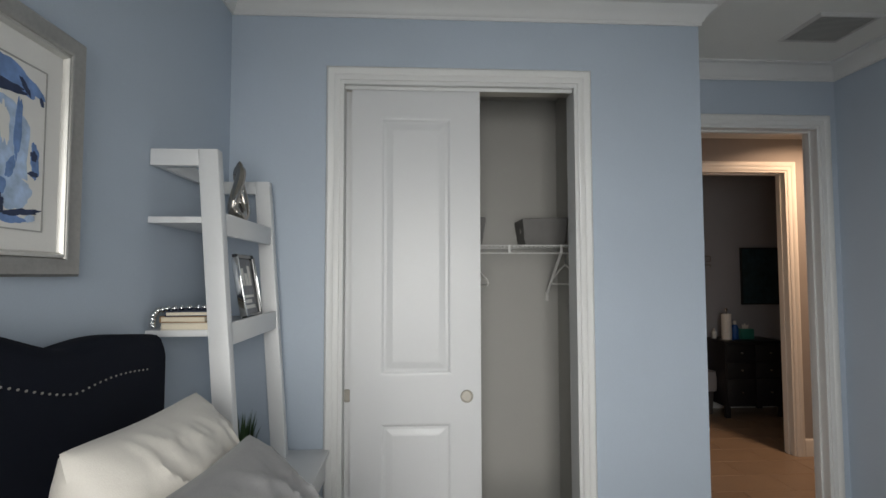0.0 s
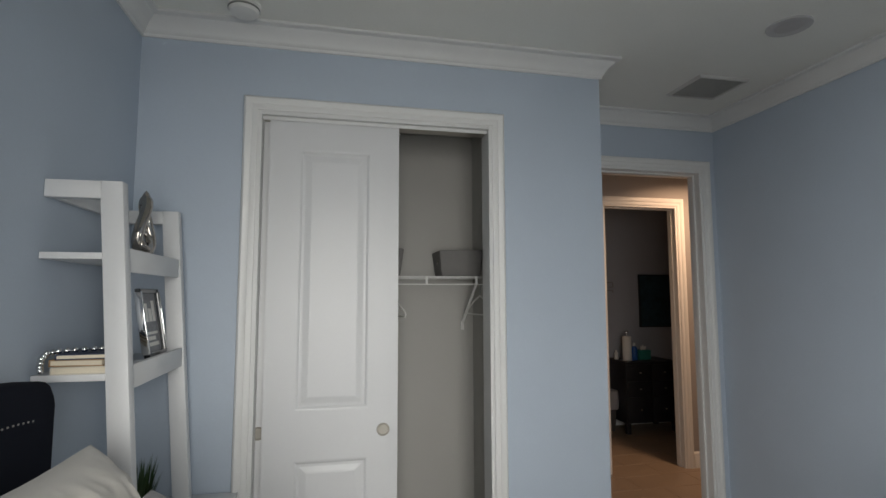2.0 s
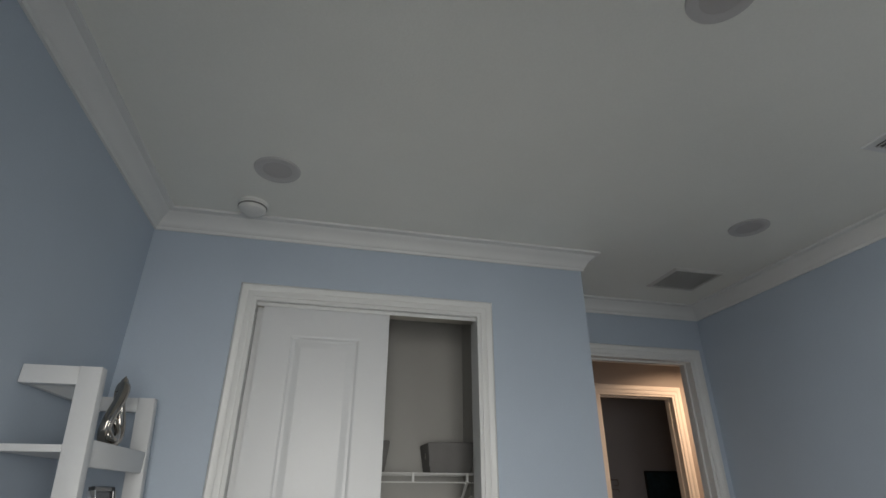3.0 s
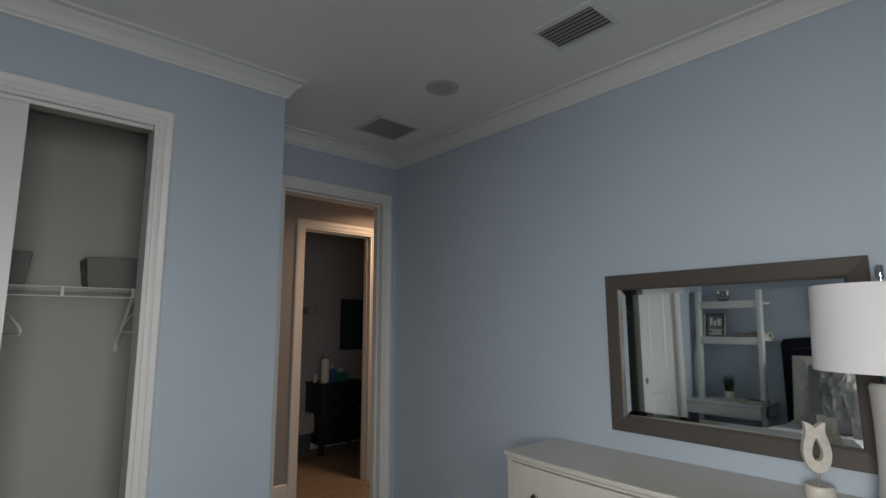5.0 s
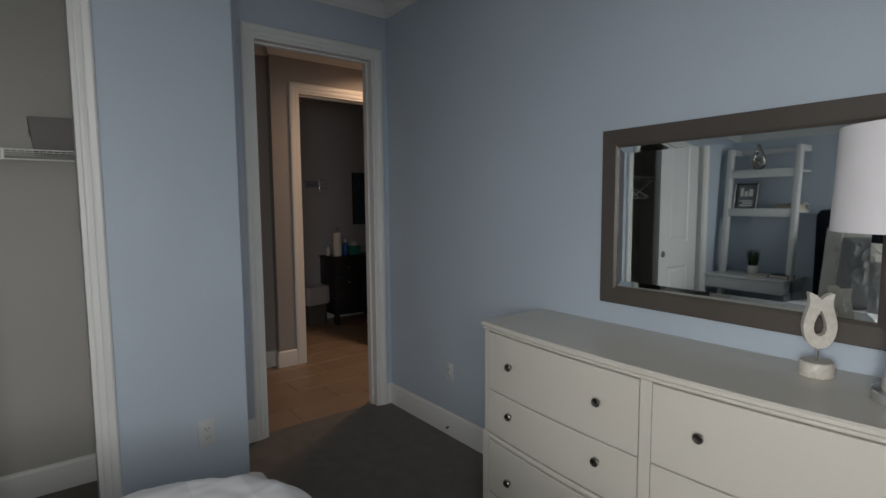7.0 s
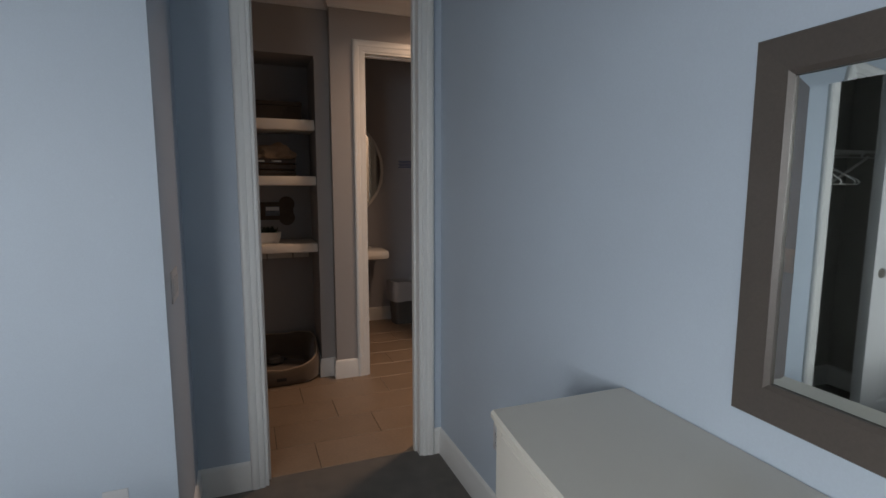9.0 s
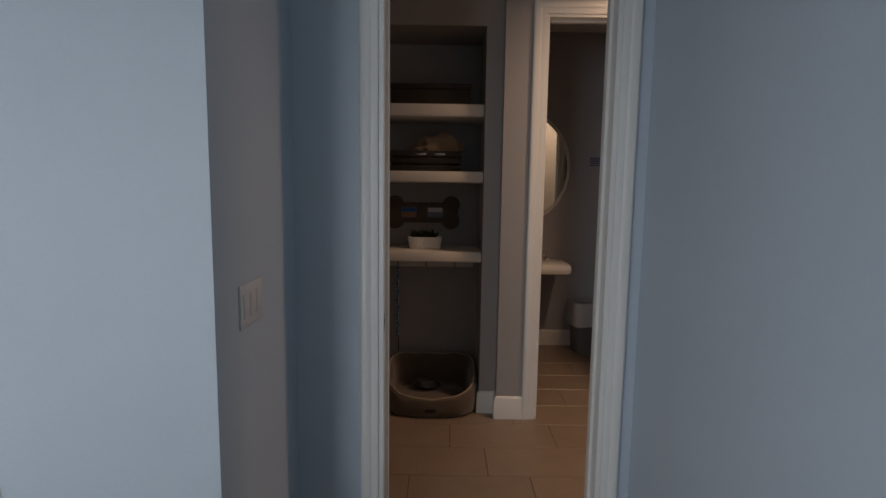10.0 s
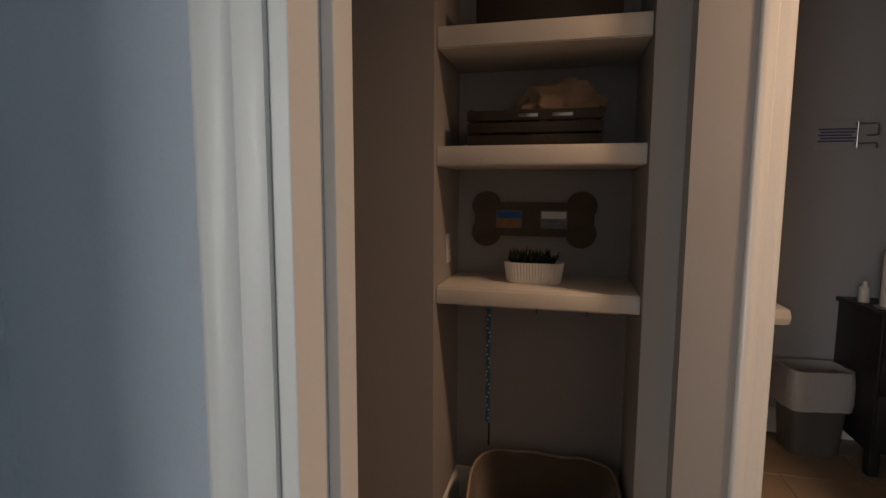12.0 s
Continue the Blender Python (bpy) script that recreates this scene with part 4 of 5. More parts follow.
pillow("pillow", 0.52, 0.54, 0.22, pose(-0.14, 0.62, 0.60, 0, 0, 92) @ pose(0, 0, 0, -42, -4, 0), GREYF, "grey woven square pillow in front of a cream one", 4, 0.010)

# ---- bedroom: dresser and what stands on it ----
DCY, DHL = 1.049, 0.838                                     # dresser's middle and half length


def bow(y):
    return 2.165 - 0.062 * (1 - ((y - DCY) / DHL) ** 2)


def bow_slab(y0, y1, z0, z1, proud, back, r=0.0025):
    """A bowed board whose face stands proud of the dresser's curve and reaches back to x = back (or a thickness if below 1)."""
    b = bmesh.new()
    n = max(3, int((y1 - y0) / 0.06))
    cols = []
    for i in range(n + 1):
        y = y0 + (y1 - y0) * i / n
        x = bow(y) - proud
        xb = back if back > 1 else x + back
        e = r if r else 0
        cols.append([b.verts.new(c) for c in ((x + e, y, z0), (x, y, z0 + e), (x, y, z1 - e), (x + e, y, z1), (xb, y, z1), (xb, y, z0))])
    for a, c in zip(cols, cols[1:]):
        for k in range(6):
            b.faces.new((a[k], a[(k + 1) % 6], c[(k + 1) % 6], c[k]))
    b.faces.new(cols[0])
    b.faces.new(cols[-1][::-1])
    return b


dr = thing("dresser", (0, 0, 0), "cream bow-front dresser with six drawers against the wall", "dresser")
YA, YB = DCY - DHL, DCY + DHL
part("top_board", bow_slab(YA - 0.004, YB + 0.006, 0.909, 0.932, 0.012, XR - 0.004, 0.006), CREAM, dr)
part("cornice", bow_slab(YA + 0.004, YB - 0.004, 0.896, 0.909, 0.006, 0.05, 0.004), CREAM, dr)
part("upper_case", bow_slab(YA + 0.012, YB - 0.012, 0.420, 0.896, -0.018, XR - 0.006, 0.0), CREAM, dr)
part("waist_moulding", bow_slab(YA - 0.002, YB + 0.002, 0.398, 0.422, 0.010, 0.06, 0.008), CREAM, dr)
part("lower_case", bow_slab(YA + 0.004, YB - 0.004, 0.130, 0.400, -0.010, XR - 0.006, 0.0), CREAM, dr)
part("apron", bow_slab(YA + 0.03, YB - 0.03, 0.105, 0.140, 0.002, 0.03), CREAM, dr)
for ya, yb, za, zb, pr in ((YA + 0.010, YA + 0.042, 0.423, 0.898, 0.0), (YB - 0.042, YB - 0.010, 0.423, 0.898, 0.0), (DCY - 0.020, DCY + 0.020, 0.423, 0.898, 0.0), (YA, YA + 0.042, 0.02, 0.399, 0.006), (YB - 0.042, YB, 0.02, 0.399, 0.006), (DCY - 0.020, DCY + 0.020, 0.13, 0.399, 0.006)):
    part("stile", bow_slab(ya, yb, za, zb, pr, 0.045, 0.004), CREAM, dr)
for y in (YA + 0.002, YB - 0.047):
    part("back_leg", boxes(((XR - 0.06, y, 0), (XR - 0.012, y + 0.045, 0.14)), r=0.003), CREAM, dr)
for y in (YA, YB - 0.042):
    part("foot", bow_slab(y + 0.003, y + 0.039, 0.0, 0.022, 0.003, 0.042, 0.003), CREAM, dr)


def knob(parent, y, z, proud):
    b = bmesh.new()
    lathe(b, [(0.0, 0.0), (0.007, 0.0), (0.006, 0.010), (0.008, 0.013), (0.0155, 0.018), (0.0165, 0.022), (0.0135, 0.026), (0.009, 0.0245), (0.0, 0.024)], 24)
    for v in b.verts:
        v.co = Vector((bow(y) - proud - v.co.z, y + v.co.x, z + v.co.y))
    part("knob", b, BRONZE, parent, "round dark bronze knob")


for z0, z1, pr, kz in ((0.628, 0.890, 0.002, 0.770), (0.427, 0.624, 0.002, 0.553), (0.150, 0.392, 0.006, 0.258)):
    for y0, y1 in ((YA + 0.046, DCY - 0.024), (DCY + 0.024, YB - 0.046)):
        d = part("drawer", bow_slab(y0, y1, z0, z1, pr, 0.022, 0.003), CREAM, dr)
        q = (y1 - y0) * 0.20
        knob(d, y0 + q, kz, pr)
        knob(d, y1 - q, kz, pr)

mr = thing("wall_mirror", (XR - 0.001, 1.540, 1.028), "taupe framed rectangular wall mirror above the dresser", "mirror", rz=-91.7)
mw, mh, fw = 1.045, 0.744, 0.074
b = bmesh.new()
sweep(b, [(0, 0), (mw, 0), (mw, mh), (0, mh)], [(0, 0), (0, -0.023), (0.003, -0.026), (fw - 0.010, -0.019), (fw, -0.013), (fw, 0)], lambda u, v, t: (u, t, v), True)
part("frame_moulding", b, FRAMEB, mr, "flat taupe frame with mitred corners", smooth=False)
b = bmesh.new()
last = None
for d, t in ((fw - 0.003, -0.0075), (fw + 0.027, -0.0105)):
    ring = [b.verts.new((u, t, v)) for u, v in ((d, d), (mw - d, d), (mw - d, mh - d), (d, mh - d))]
    if last:
        for k in range(4):
            b.faces.new((last[k], last[(k + 1) % 4], ring[(k + 1) % 4], ring[k]))
    last = ring
b.faces.new(last)
part("mirror_glass", b, MIRROR, mr, "bevelled mirror glass", smooth=False)

lamp = thing("table_lamp", (2.375, 0.448, 0.932), "pale ceramic table lamp with a white drum shade", "lamp")
part("acrylic_base", lathe(bmesh.new(), [(0.0, 0.0), (0.092, 0.0), (0.095, 0.003), (0.095, 0.027), (0.092, 0.030), (0.0, 0.030)], 48), ACRYL, lamp, "clear acrylic base")
part("body", lathe(bmesh.new(), [(0.0, 0.030), (0.072, 0.030), (0.074, 0.036), (0.070, 0.060), (0.066, 0.110), (0.063, 0.190), (0.062, 0.300), (0.064, 0.385), (0.065, 0.402), (0.058, 0.414), (0.0, 0.416)], 48), CERAMIC, lamp, "pale grey glazed body")
part("neck", lathe(bmesh.new(), [(0.0, 0.416), (0.020, 0.416), (0.020, 0.424), (0.011, 0.428), (0.011, 0.470), (0.005, 0.475), (0.005, 0.745), (0.0, 0.745)], 24), CHROME, lamp, "chrome neck")
part("shade", lathe(bmesh.new(), [(0.203, 0.452), (0.205, 0.452), (0.205, 0.456), (0.195, 0.726), (0.193, 0.726), (0.202, 0.456), (0.203, 0.452)], 64), SHADE, lamp, "white linen drum shade")
part("shade_spider", boxes(((-0.19, -0.002, 0.712), (0.19, 0.002, 0.716)), ((-0.002, -0.19, 0.712), (0.002, 0.19, 0.716))), CHROME, lamp)
part("finial", lathe(bmesh.new(), [(0.0, 0.745), (0.012, 0.745), (0.013, 0.750), (0.013, 0.785), (0.010, 0.790), (0.0, 0.790)], 24), CHROME, lamp, "chrome cylinder finial")

tu = thing("stone_sculpture", (2.452, 0.692, 0.932), "pale stone tulip-shaped sculpture on a round base", "sculpture", rz=-58)
part("base", lathe(bmesh.new(), [(0.0, 0.0), (0.044, 0.0), (0.046, 0.003), (0.046, 0.041), (0.043, 0.045), (0.0, 0.045)], 40), STONE, tu)
part("rod", tube(bmesh.new(), [(0, 0, 0.044), (0, 0, 0.088)], 0.004), CHROME, tu)


def resampled(half, n):
    """A half outline of (x, z), mirrored and spaced evenly round."""
    pts = [Vector(p) for p in half] + [Vector((-x, z)) for x, z in half[-2:0:-1]]
    pts.append(pts[0])
    ln = [0.0]
    for p, q in zip(pts, pts[1:]):
        ln.append(ln[-1] + (q - p).length)
    mid = ln[len(half) - 1]
    out = []
    for k in range(n):
        t, i = ln[-1] * k / n, 0
        while ln[i + 1] < t:
            i += 1
        out.append(tuple(pts[i].lerp(pts[i + 1], (t - ln[i]) / (ln[i + 1] - ln[i]))))
    return out


PETAL = [(0, 0), (0.02, 0.003), (0.036, 0.014), (0.047, 0.032), (0.052, 0.055), (0.050, 0.075), (0.043, 0.095), (0.037, 0.110), (0.035, 0.122), (0.037, 0.136), (0.041, 0.147), (0.028, 0.146), (0.016, 0.141), (0.006, 0.134), (0, 0.129)]
HOLE = [(0, 0.033), (0.014, 0.038), (0.020, 0.052), (0.018, 0.068), (0.011, 0.084), (0.004, 0.096), (0, 0.102)]
outer = [(x * 0.84, z * 1.16 + 0.086) for x, z in resampled(PETAL, 64)]
inner = [(x * 0.84, z * 1.16 + 0.086) for x, z in resampled(HOLE, 64)]
part("tulip", ring_slab(bmesh.new(), outer, inner, -0.014, 0.014), STONE, tu, "carved tulip with an open middle", smooth=False)

# ---- hall: doors, niche ----
sp = thing("strike_plate", (DX0 + 0.018, YD + 0.016, 0.958), "small metal strike plate on the door jamb", "strike plate")
part("plate", boxes(((-0.001, -0.014, -0.028), (0.0015, 0.014, 0.028)), r=0.0004), NICKEL, sp)
# black block on the plate, coloured as the hole's shade
part("latch_hole", boxes(((0.0013, -0.006, -0.011), (0.0018, 0.006, 0.011))), INK, sp)
bd = thing("bathroom_door", (QX0 + 0.020, HY1 + T - 0.004, 0.012), "white two-panel bathroom door standing open", "door", rz=80)
part("leaf", panel_door(bmesh.new(), 0.775, 2.40, 0.034, [(0.13, 1.09, 0.645, 2.27), (0.13, 0.21, 0.645, 0.87)]), DOORW, bd, smooth=False)
for z in (0.25, 0.98, 1.70, 2.20):
    part("hinge", boxes(((-0.014, -0.004, z - 0.045), (0.004, 0.036, z + 0.045)), r=0.002), BRONZE, bd, "dark bronze butt hinge")
b = bmesh.new()
lathe(b, [(0.0, 0.0), (0.030, 0.0), (0.032, 0.004), (0.012, 0.010), (0.011, 0.030), (0.026, 0.045), (0.028, 0.056), (0.018, 0.066), (0.0, 0.068)], 24)
for v in b.verts:
    v.co = Vector((0.715 + v.co.x, -v.co.z, 0.93 + v.co.y))
part("door_knob", b, NICKEL, bd, "round nickel door knob")

for z, th in ((1.968, 0.078), (1.555, 0.070), (1.046, 0.066)):
    sh = thing("niche_shelf", (NX0 + 0.002, NY + 0.045, z), "thick white painted shelf built into the hall niche", "shelf", "niche shelves")
    part("shelf_board", boxes(((0, 0.0, -th), (NX1 - NX0 - 0.004, NB - NY - 0.047, 0)), r=0.003), SHELFW, sh)
    part("shelf_edge", boxes(((0, -0.007, -th + 0.004), (NX1 - NX0 - 0.004, 0.0, -0.008)), r=0.002), SHELFW, sh)

rail = thing("hook_rail", (NX0 + 0.03, NB - 0.018, 0.945), "white hook rail under the lowest niche shelf", "hook rail")
part("rail_board", boxes(((0, 0.0, -0.05), (0.65, 0.016, 0.025)), r=0.003), SHELFW, rail)
for x in (0.12, 0.32, 0.52):
    part("hook", tube(bmesh.new(), [(x, 0, 0.005), (x, -0.03, 0.0), (x, -0.045, -0.02), (x, -0.04, -0.045), (x, -0.05, -0.055)], 0.005, 8), BRONZE, rail, "dark metal hook")
le = thing("dog_leash", (NX0 + 0.15, NB - 0.066, 0.905), "blue and white rope leash hanging from a hook", "leash")
b = bmesh.new()
tube(b, [(0.0012 * math.sin(k * 1.3), 0.001 * math.cos(k * 1.3), -0.028 * k) for k in range(19)], 0.008, 10)
part("rope", b, ROPEB, le)
part("strap", tube(bmesh.new(), [(0, 0, -0.50), (0.001, 0, -0.56), (0, 0, -0.60)], 0.004, 6), INK, le, "thin black strap end")
fleck = None
for k in range(26):
    a = k * 1.05
    if fleck is None:
        b = bmesh.new()
        bmesh.ops.create_uvsphere(b, u_segments=8, v_segments=5, radius=0.0048)
        fleck = part("rope_strand", b, PAPER, le, "white rope strand").data
        o = le.children[-1]
    else:
        o = new("rope_strand", fleck)
        o.parent = le
    o.matrix_basis = pose(0.0065 * math.cos(a), -0.0065 * abs(math.sin(a)), -0.012 - 0.019 * k)



def oblong(k, n):
    """Swells a circle towards a rounded rectangle."""
    a = 2 * math.pi * k / n
    return (abs(math.cos(a)) ** 3.4 + abs(math.sin(a)) ** 3.4) ** (-1 / 3.4)


pn = thing("planter", (NX0 + 0.342, NY + 0.225, 1.046), "white ribbed oval planter with dark succulents", "planter")
part("pot", lathe(bmesh.new(), [(0.0, 0.0), (0.090, 0.0), (0.096, 0.006), (0.106, 0.074), (0.106, 0.080), (0.100, 0.080), (0.098, 0.064), (0.0, 0.064)], 256, sx=1.04, sy=0.50, ripple=lambda k: oblong(k, 256) * (1 + 0.034 * (k % 4 in (0, 1)))), POTW, pn, smooth=False)
part("soil", lathe(bmesh.new(), [(0.0, 0.070), (0.094, 0.068)], 48, sy=0.50, ripple=lambda k: oblong(k, 48)), SOIL, pn)
b = bmesh.new()
rnd = random.Random(11)
for k in range(120):
    a, r0 = rnd.uniform(0, 6.28), 0.08 * math.sqrt(rnd.random())
    c = Vector((r0 * math.cos(a), 0.5 * r0 * math.sin(a), 0.068))
    d = Vector((rnd.uniform(-1, 1), rnd.uniform(-1, 1), rnd.uniform(0.8, 2.0))).normalized()
    ln, sd = rnd.uniform(0.030, 0.078), d.orthogonal().normalized() * rnd.uniform(0.004, 0.009)
    vs = [b.verts.new(p) for p in (c - sd * 0.4, c + sd * 0.4, c + d * ln * 0.55 + sd, c + d * ln, c + d * ln * 0.55 - sd)]
    b.faces.new(vs)
o = part("succulents", b, SUCC, pn, "dark green pointed succulent leaves", smooth=False)
o["kind"] = "stuff"

bone = thing("bone_board", (NX0 + 0.322, NB, 1.280), "brown bone-shaped board with two photographs", "wall decoration")
pts = []
for cx, cz, a0, a1 in ((0.196, 0.055, -35, 165), (-0.196, 0.055, 15, 215), (-0.196, -0.055, 145, 345), (0.196, -0.055, 195, 395)):
    for k in range(13):
        a = radians(a0 + (a1 - a0) * k / 12)
        pts.append((cx + 0.062 * math.cos(a), cz + 0.062 * math.sin(a)))
part("board", outline_slab(bmesh.new(), pts, lambda u, v, t: (u, t, v), -0.018, -0.001), BONE, bone, smooth=False)
for x, m_, lab in ((-0.10, BLUEP, "photograph with a blue sky"), (0.085, PAPER, "pale photograph")):
    ph = part("photo", boxes(((x - 0.055, -0.021, -0.038), (x + 0.055, -0.018, 0.038)), r=0.001), PHOTO, bone)
    part("photo_patch", boxes(((x - 0.050, -0.0225, 0.004), (x + 0.050, -0.021, 0.033))), m_, ph, lab)
    part("photo_patch", boxes(((x - 0.050, -0.0222, -0.033), (x + 0.050, -0.021, 0.002))), SANDP if m_ is BLUEP else PHOTO, ph)

cr = thing("wooden_crate", (NX0 + 0.335, NY + 0.235, 1.555), "dark slatted wooden crate on the middle shelf", "crate")
for k in range(3):
    part("front_slat", boxes(((-0.24, -0.12, 0.006 + k * 0.044), (0.24, -0.108, 0.042 + k * 0.044)), r=0.002), DARKWOOD, cr)
    part("back_slat", boxes(((-0.24, 0.108, 0.006 + k * 0.044), (0.24, 0.12, 0.042 + k * 0.044)), r=0.002), DARKWOOD, cr)
for x in (-0.235, 0.223):
    part("end_panel", boxes(((x, -0.107, 0.0), (x + 0.012, 0.107, 0.136)), r=0.002), DARKWOOD, cr)
part("crate_bottom", boxes(((-0.222, -0.107, 0.0), (0.222, 0.107, 0.010))), DARKWOOD, cr)
for x in (-0.02, 0.10):
    part("label_holder", boxes(((x - 0.035, -0.1225, 0.104), (x + 0.035, -0.1195, 0.116)), r=0.001), NICKEL, cr, "pale metal label strip")
cl = thing("folded_cloth", (NX0 + 0.42, NY + 0.235, 1.565), "rumpled tan cloth heaped in the crate", "cloth")
b = bmesh.new()
bmesh.ops.create_icosphere(b, subdivisions=4, radius=1.0)
for v in b.verts:
    d = v.co.normalized()
    k = 1 + 0.30 * noise.noise(d * 1.9 + Vector((3, 1, 7))) + 0.16 * noise.noise(d * 4.5) + 0.07 * noise.noise(d * 10)
    v.co = Vector((d.x * 0.165 * k, d.y * 0.085 * k, 0.125 + d.z * 0.105 * k))
part("cloth", b, TANCLOTH, cl)

tr = thing("lidded_box", (NX0 + 0.375, NY + 0.235, 1.968), "dark lidded box on the top niche shelf", "box")
part("box_body", boxes(((-0.25, -0.13, 0.0), (0.25, 0.13, 0.100)), r=0.006), DARKWOOD, tr)
part("lid", boxes(((-0.255, -0.135, 0.100), (0.255, 0.135, 0.135)), r=0.008), DARKWOOD, tr)

db = thing("dog_bed", (NX0 + 0.40, NY + 0.135, 0.0), "brown plush dog bed with a low front", "dog bed")
b = bmesh.new()
NS, NR = 72, 14


def wall_h(a):
    f = max(0.0, math.cos(a + math.pi / 2)) ** 1.4           # front is at -y
    back = max(0.0, math.sin(a))
    return 0.262 - 0.150 * f + 0.020 * back + 0.010 * math.sin(3 * a)


rings = []
for i in range(NS):
    a = 2 * math.pi * i / NS
    ex = 3.2
    ca, sa = math.cos(a), math.sin(a)
    q = (abs(ca) ** ex + abs(sa) ** ex) ** (-1 / ex)
    rx, ry = 0.295 * q, 0.245 * q
    hh = wall_h(a)
    ring = []
    for (k, zz) in ((0.92, 0.0), (1.0, 0.02), (1.015, hh * 0.35), (1.02, hh * 0.7), (1.0, hh * 0.93), (0.955, hh), (0.90, hh * 0.95), (0.86, hh * 0.75), (0.83, 0.09), (0.74, 0.07), (0.4, 0.085), (0.0, 0.09)):
        w = 1 + 0.012 * noise.noise(Vector((ca * 3, sa * 3, zz * 9)))
        ring.append(b.verts.new((rx * ca * k * w, ry * sa * k * w, max(0, zz + (0.008 * noise.noise(Vector((ca * 4 * k, sa * 4 * k, 2))) if zz > 0.03 else 0)))))
    rings.append(ring)
rim = [ring[5].co + Vector((0, 0, 0.002)) for ring in rings + rings[:1]]
for i in range(NS):
    a, c = rings[i], rings[(i + 1) % NS]
    for k in range(len(a) - 1):
        b.faces.new((a[k], a[k + 1], c[k + 1], c[k]))
bmesh.ops.remove_doubles(b, verts=b.verts, dist=0.0005)
bol = part("bolster", b, DOGBED, db)
part("piping", tube(bmesh.new(), rim, 0.005, 8), PIPING, db, "pale tan piping along the rim")
part("label_patch", boxes(((-0.035, -0.254, 0.045), (0.035, -0.246, 0.068)), r=0.002), INK, db, "small dark stitched label")
ty = thing("dog_toy", (NX0 + 0.36, NY + 0.17, 0.088), "dark plush dog toy lying in the bed", "toy")
b = bmesh.new()
bmesh.ops.create_icosphere(b, subdivisions=3, radius=1.0)
for v in b.verts:
    d = v.co.normalized()
    k = 1 + 0.35 * noise.noise(d * 2.2 + Vector((9, 2, 1)))
    v.co = Vector((d.x * 0.09 * k, d.y * 0.06 * k, 0.035 + d.z * 0.035 * k))
part("plush", b, INK, ty)
plate("niche_outlet", NX0, NB - 0.20, 1.17, 90, 0.072, 0.116, "white outlet on the niche side wall", "outlet", sockets)

# ---- bathroom ----
cab = thing("bathroom_cabinet", (3.345, 5.80, 0.0), "black painted wooden cabinet on short legs", "cabinet")
cw, cd, chh = 0.66, 0.43, 0.827
part("body", boxes(((0, 0.012, 0.12), (cw, cd, chh - 0.025)), r=0.003), BLACKW, cab)
part("top", boxes(((-0.015, -0.012, chh - 0.025), (cw + 0.015, cd + 0.004, chh)), r=0.005), BLACKW, cab)
for x in (0.008, cw / 2 + 0.004):
    for z0, z1 in ((0.135, 0.42), (0.43, 0.60), (0.61, 0.792)):
        d = part("drawer", boxes(((x, -0.006, z0), (x + cw / 2 - 0.012, 0.012, z1)), r=0.003), BLACKW, cab)
        part("knob", lathe(bmesh.new(), [(0.0, -0.010), (0.012, -0.006), (0.014, 0.0), (0.012, 0.006), (0.0, 0.010)], 16, at=(x + cw / 4, -0.018, (z0 + z1) / 2)), BRONZE, d)
for x in (0.0, cw - 0.05):
    for y in (0.012, cd - 0.05):
        part("leg", boxes(((x, y, 0), (x + 0.05, y + 0.05, 0.12)), r=0.003), BLACKW, cab)
pt = thing("paper_towel_roll", (3.435, 5.915, chh), "white paper towel roll on an upright holder", "paper towel")
part("roll", lathe(bmesh.new(), [(0.018, 0.012), (0.050, 0.012), (0.052, 0.016), (0.052, 0.286), (0.050, 0.290), (0.018, 0.290)], 36), PAPER, pt)
part("holder_rod", lathe(bmesh.new(), [(0.0, 0.0), (0.075, 0.0), (0.075, 0.008), (0.008, 0.012), (0.008, 0.32), (0.016, 0.325), (0.018, 0.335), (0.014, 0.350), (0.0, 0.355)], 24), CHROME, pt)
bt = thing("spray_bottle", (3.575, 5.985, chh), "blue plastic bottle on the cabinet", "bottle")
part("bottle_body", lathe(bmesh.new(), [(0.0, 0.0), (0.034, 0.0), (0.036, 0.004), (0.036, 0.13), (0.028, 0.155), (0.013, 0.165), (0.0, 0.165)], 24), BLUEP, bt)
part("cap", lathe(bmesh.new(), [(0.0, 0.165), (0.016, 0.165), (0.016, 0.20), (0.012, 0.206), (0.0, 0.206)], 20), WHITEP, bt, "white screw cap")
gt = thing("wipes_box", (3.71, 6.01, chh), "small green box of wipes on the cabinet", "box")
part("carton", boxes(((-0.075, -0.05, 0), (0.075, 0.05, 0.115)), r=0.006), GREENP, gt)
part("tissue", outline_slab(bmesh.new(), [(-0.03, 0.11), (0.03, 0.11), (0.04, 0.16), (0.012, 0.145), (0.0, 0.175), (-0.018, 0.145), (-0.035, 0.165)], lambda u, v, t: (u, t, v), -0.004, 0.004), PAPER, gt, "white tissue tuft")
bs = thing("soap_bottle", (3.395, 6.09, chh), "small white soap bottle beside the towels", "bottle")
part("bottle_body", lathe(bmesh.new(), [(0.0, 0.0), (0.024, 0.0), (0.026, 0.004), (0.026, 0.075), (0.012, 0.09), (0.010, 0.11), (0.0, 0.11)], 20), WHITEP, bs)
pic = thing("framed_print", (3.84, RY, 1.212), "dark teal framed print on the bathroom wall", "picture")
part("print_panel", boxes(((0, -0.022, 0), (0.72, -0.001, 0.648)), r=0.003), DUSKPIC, pic)
b = bmesh.new()
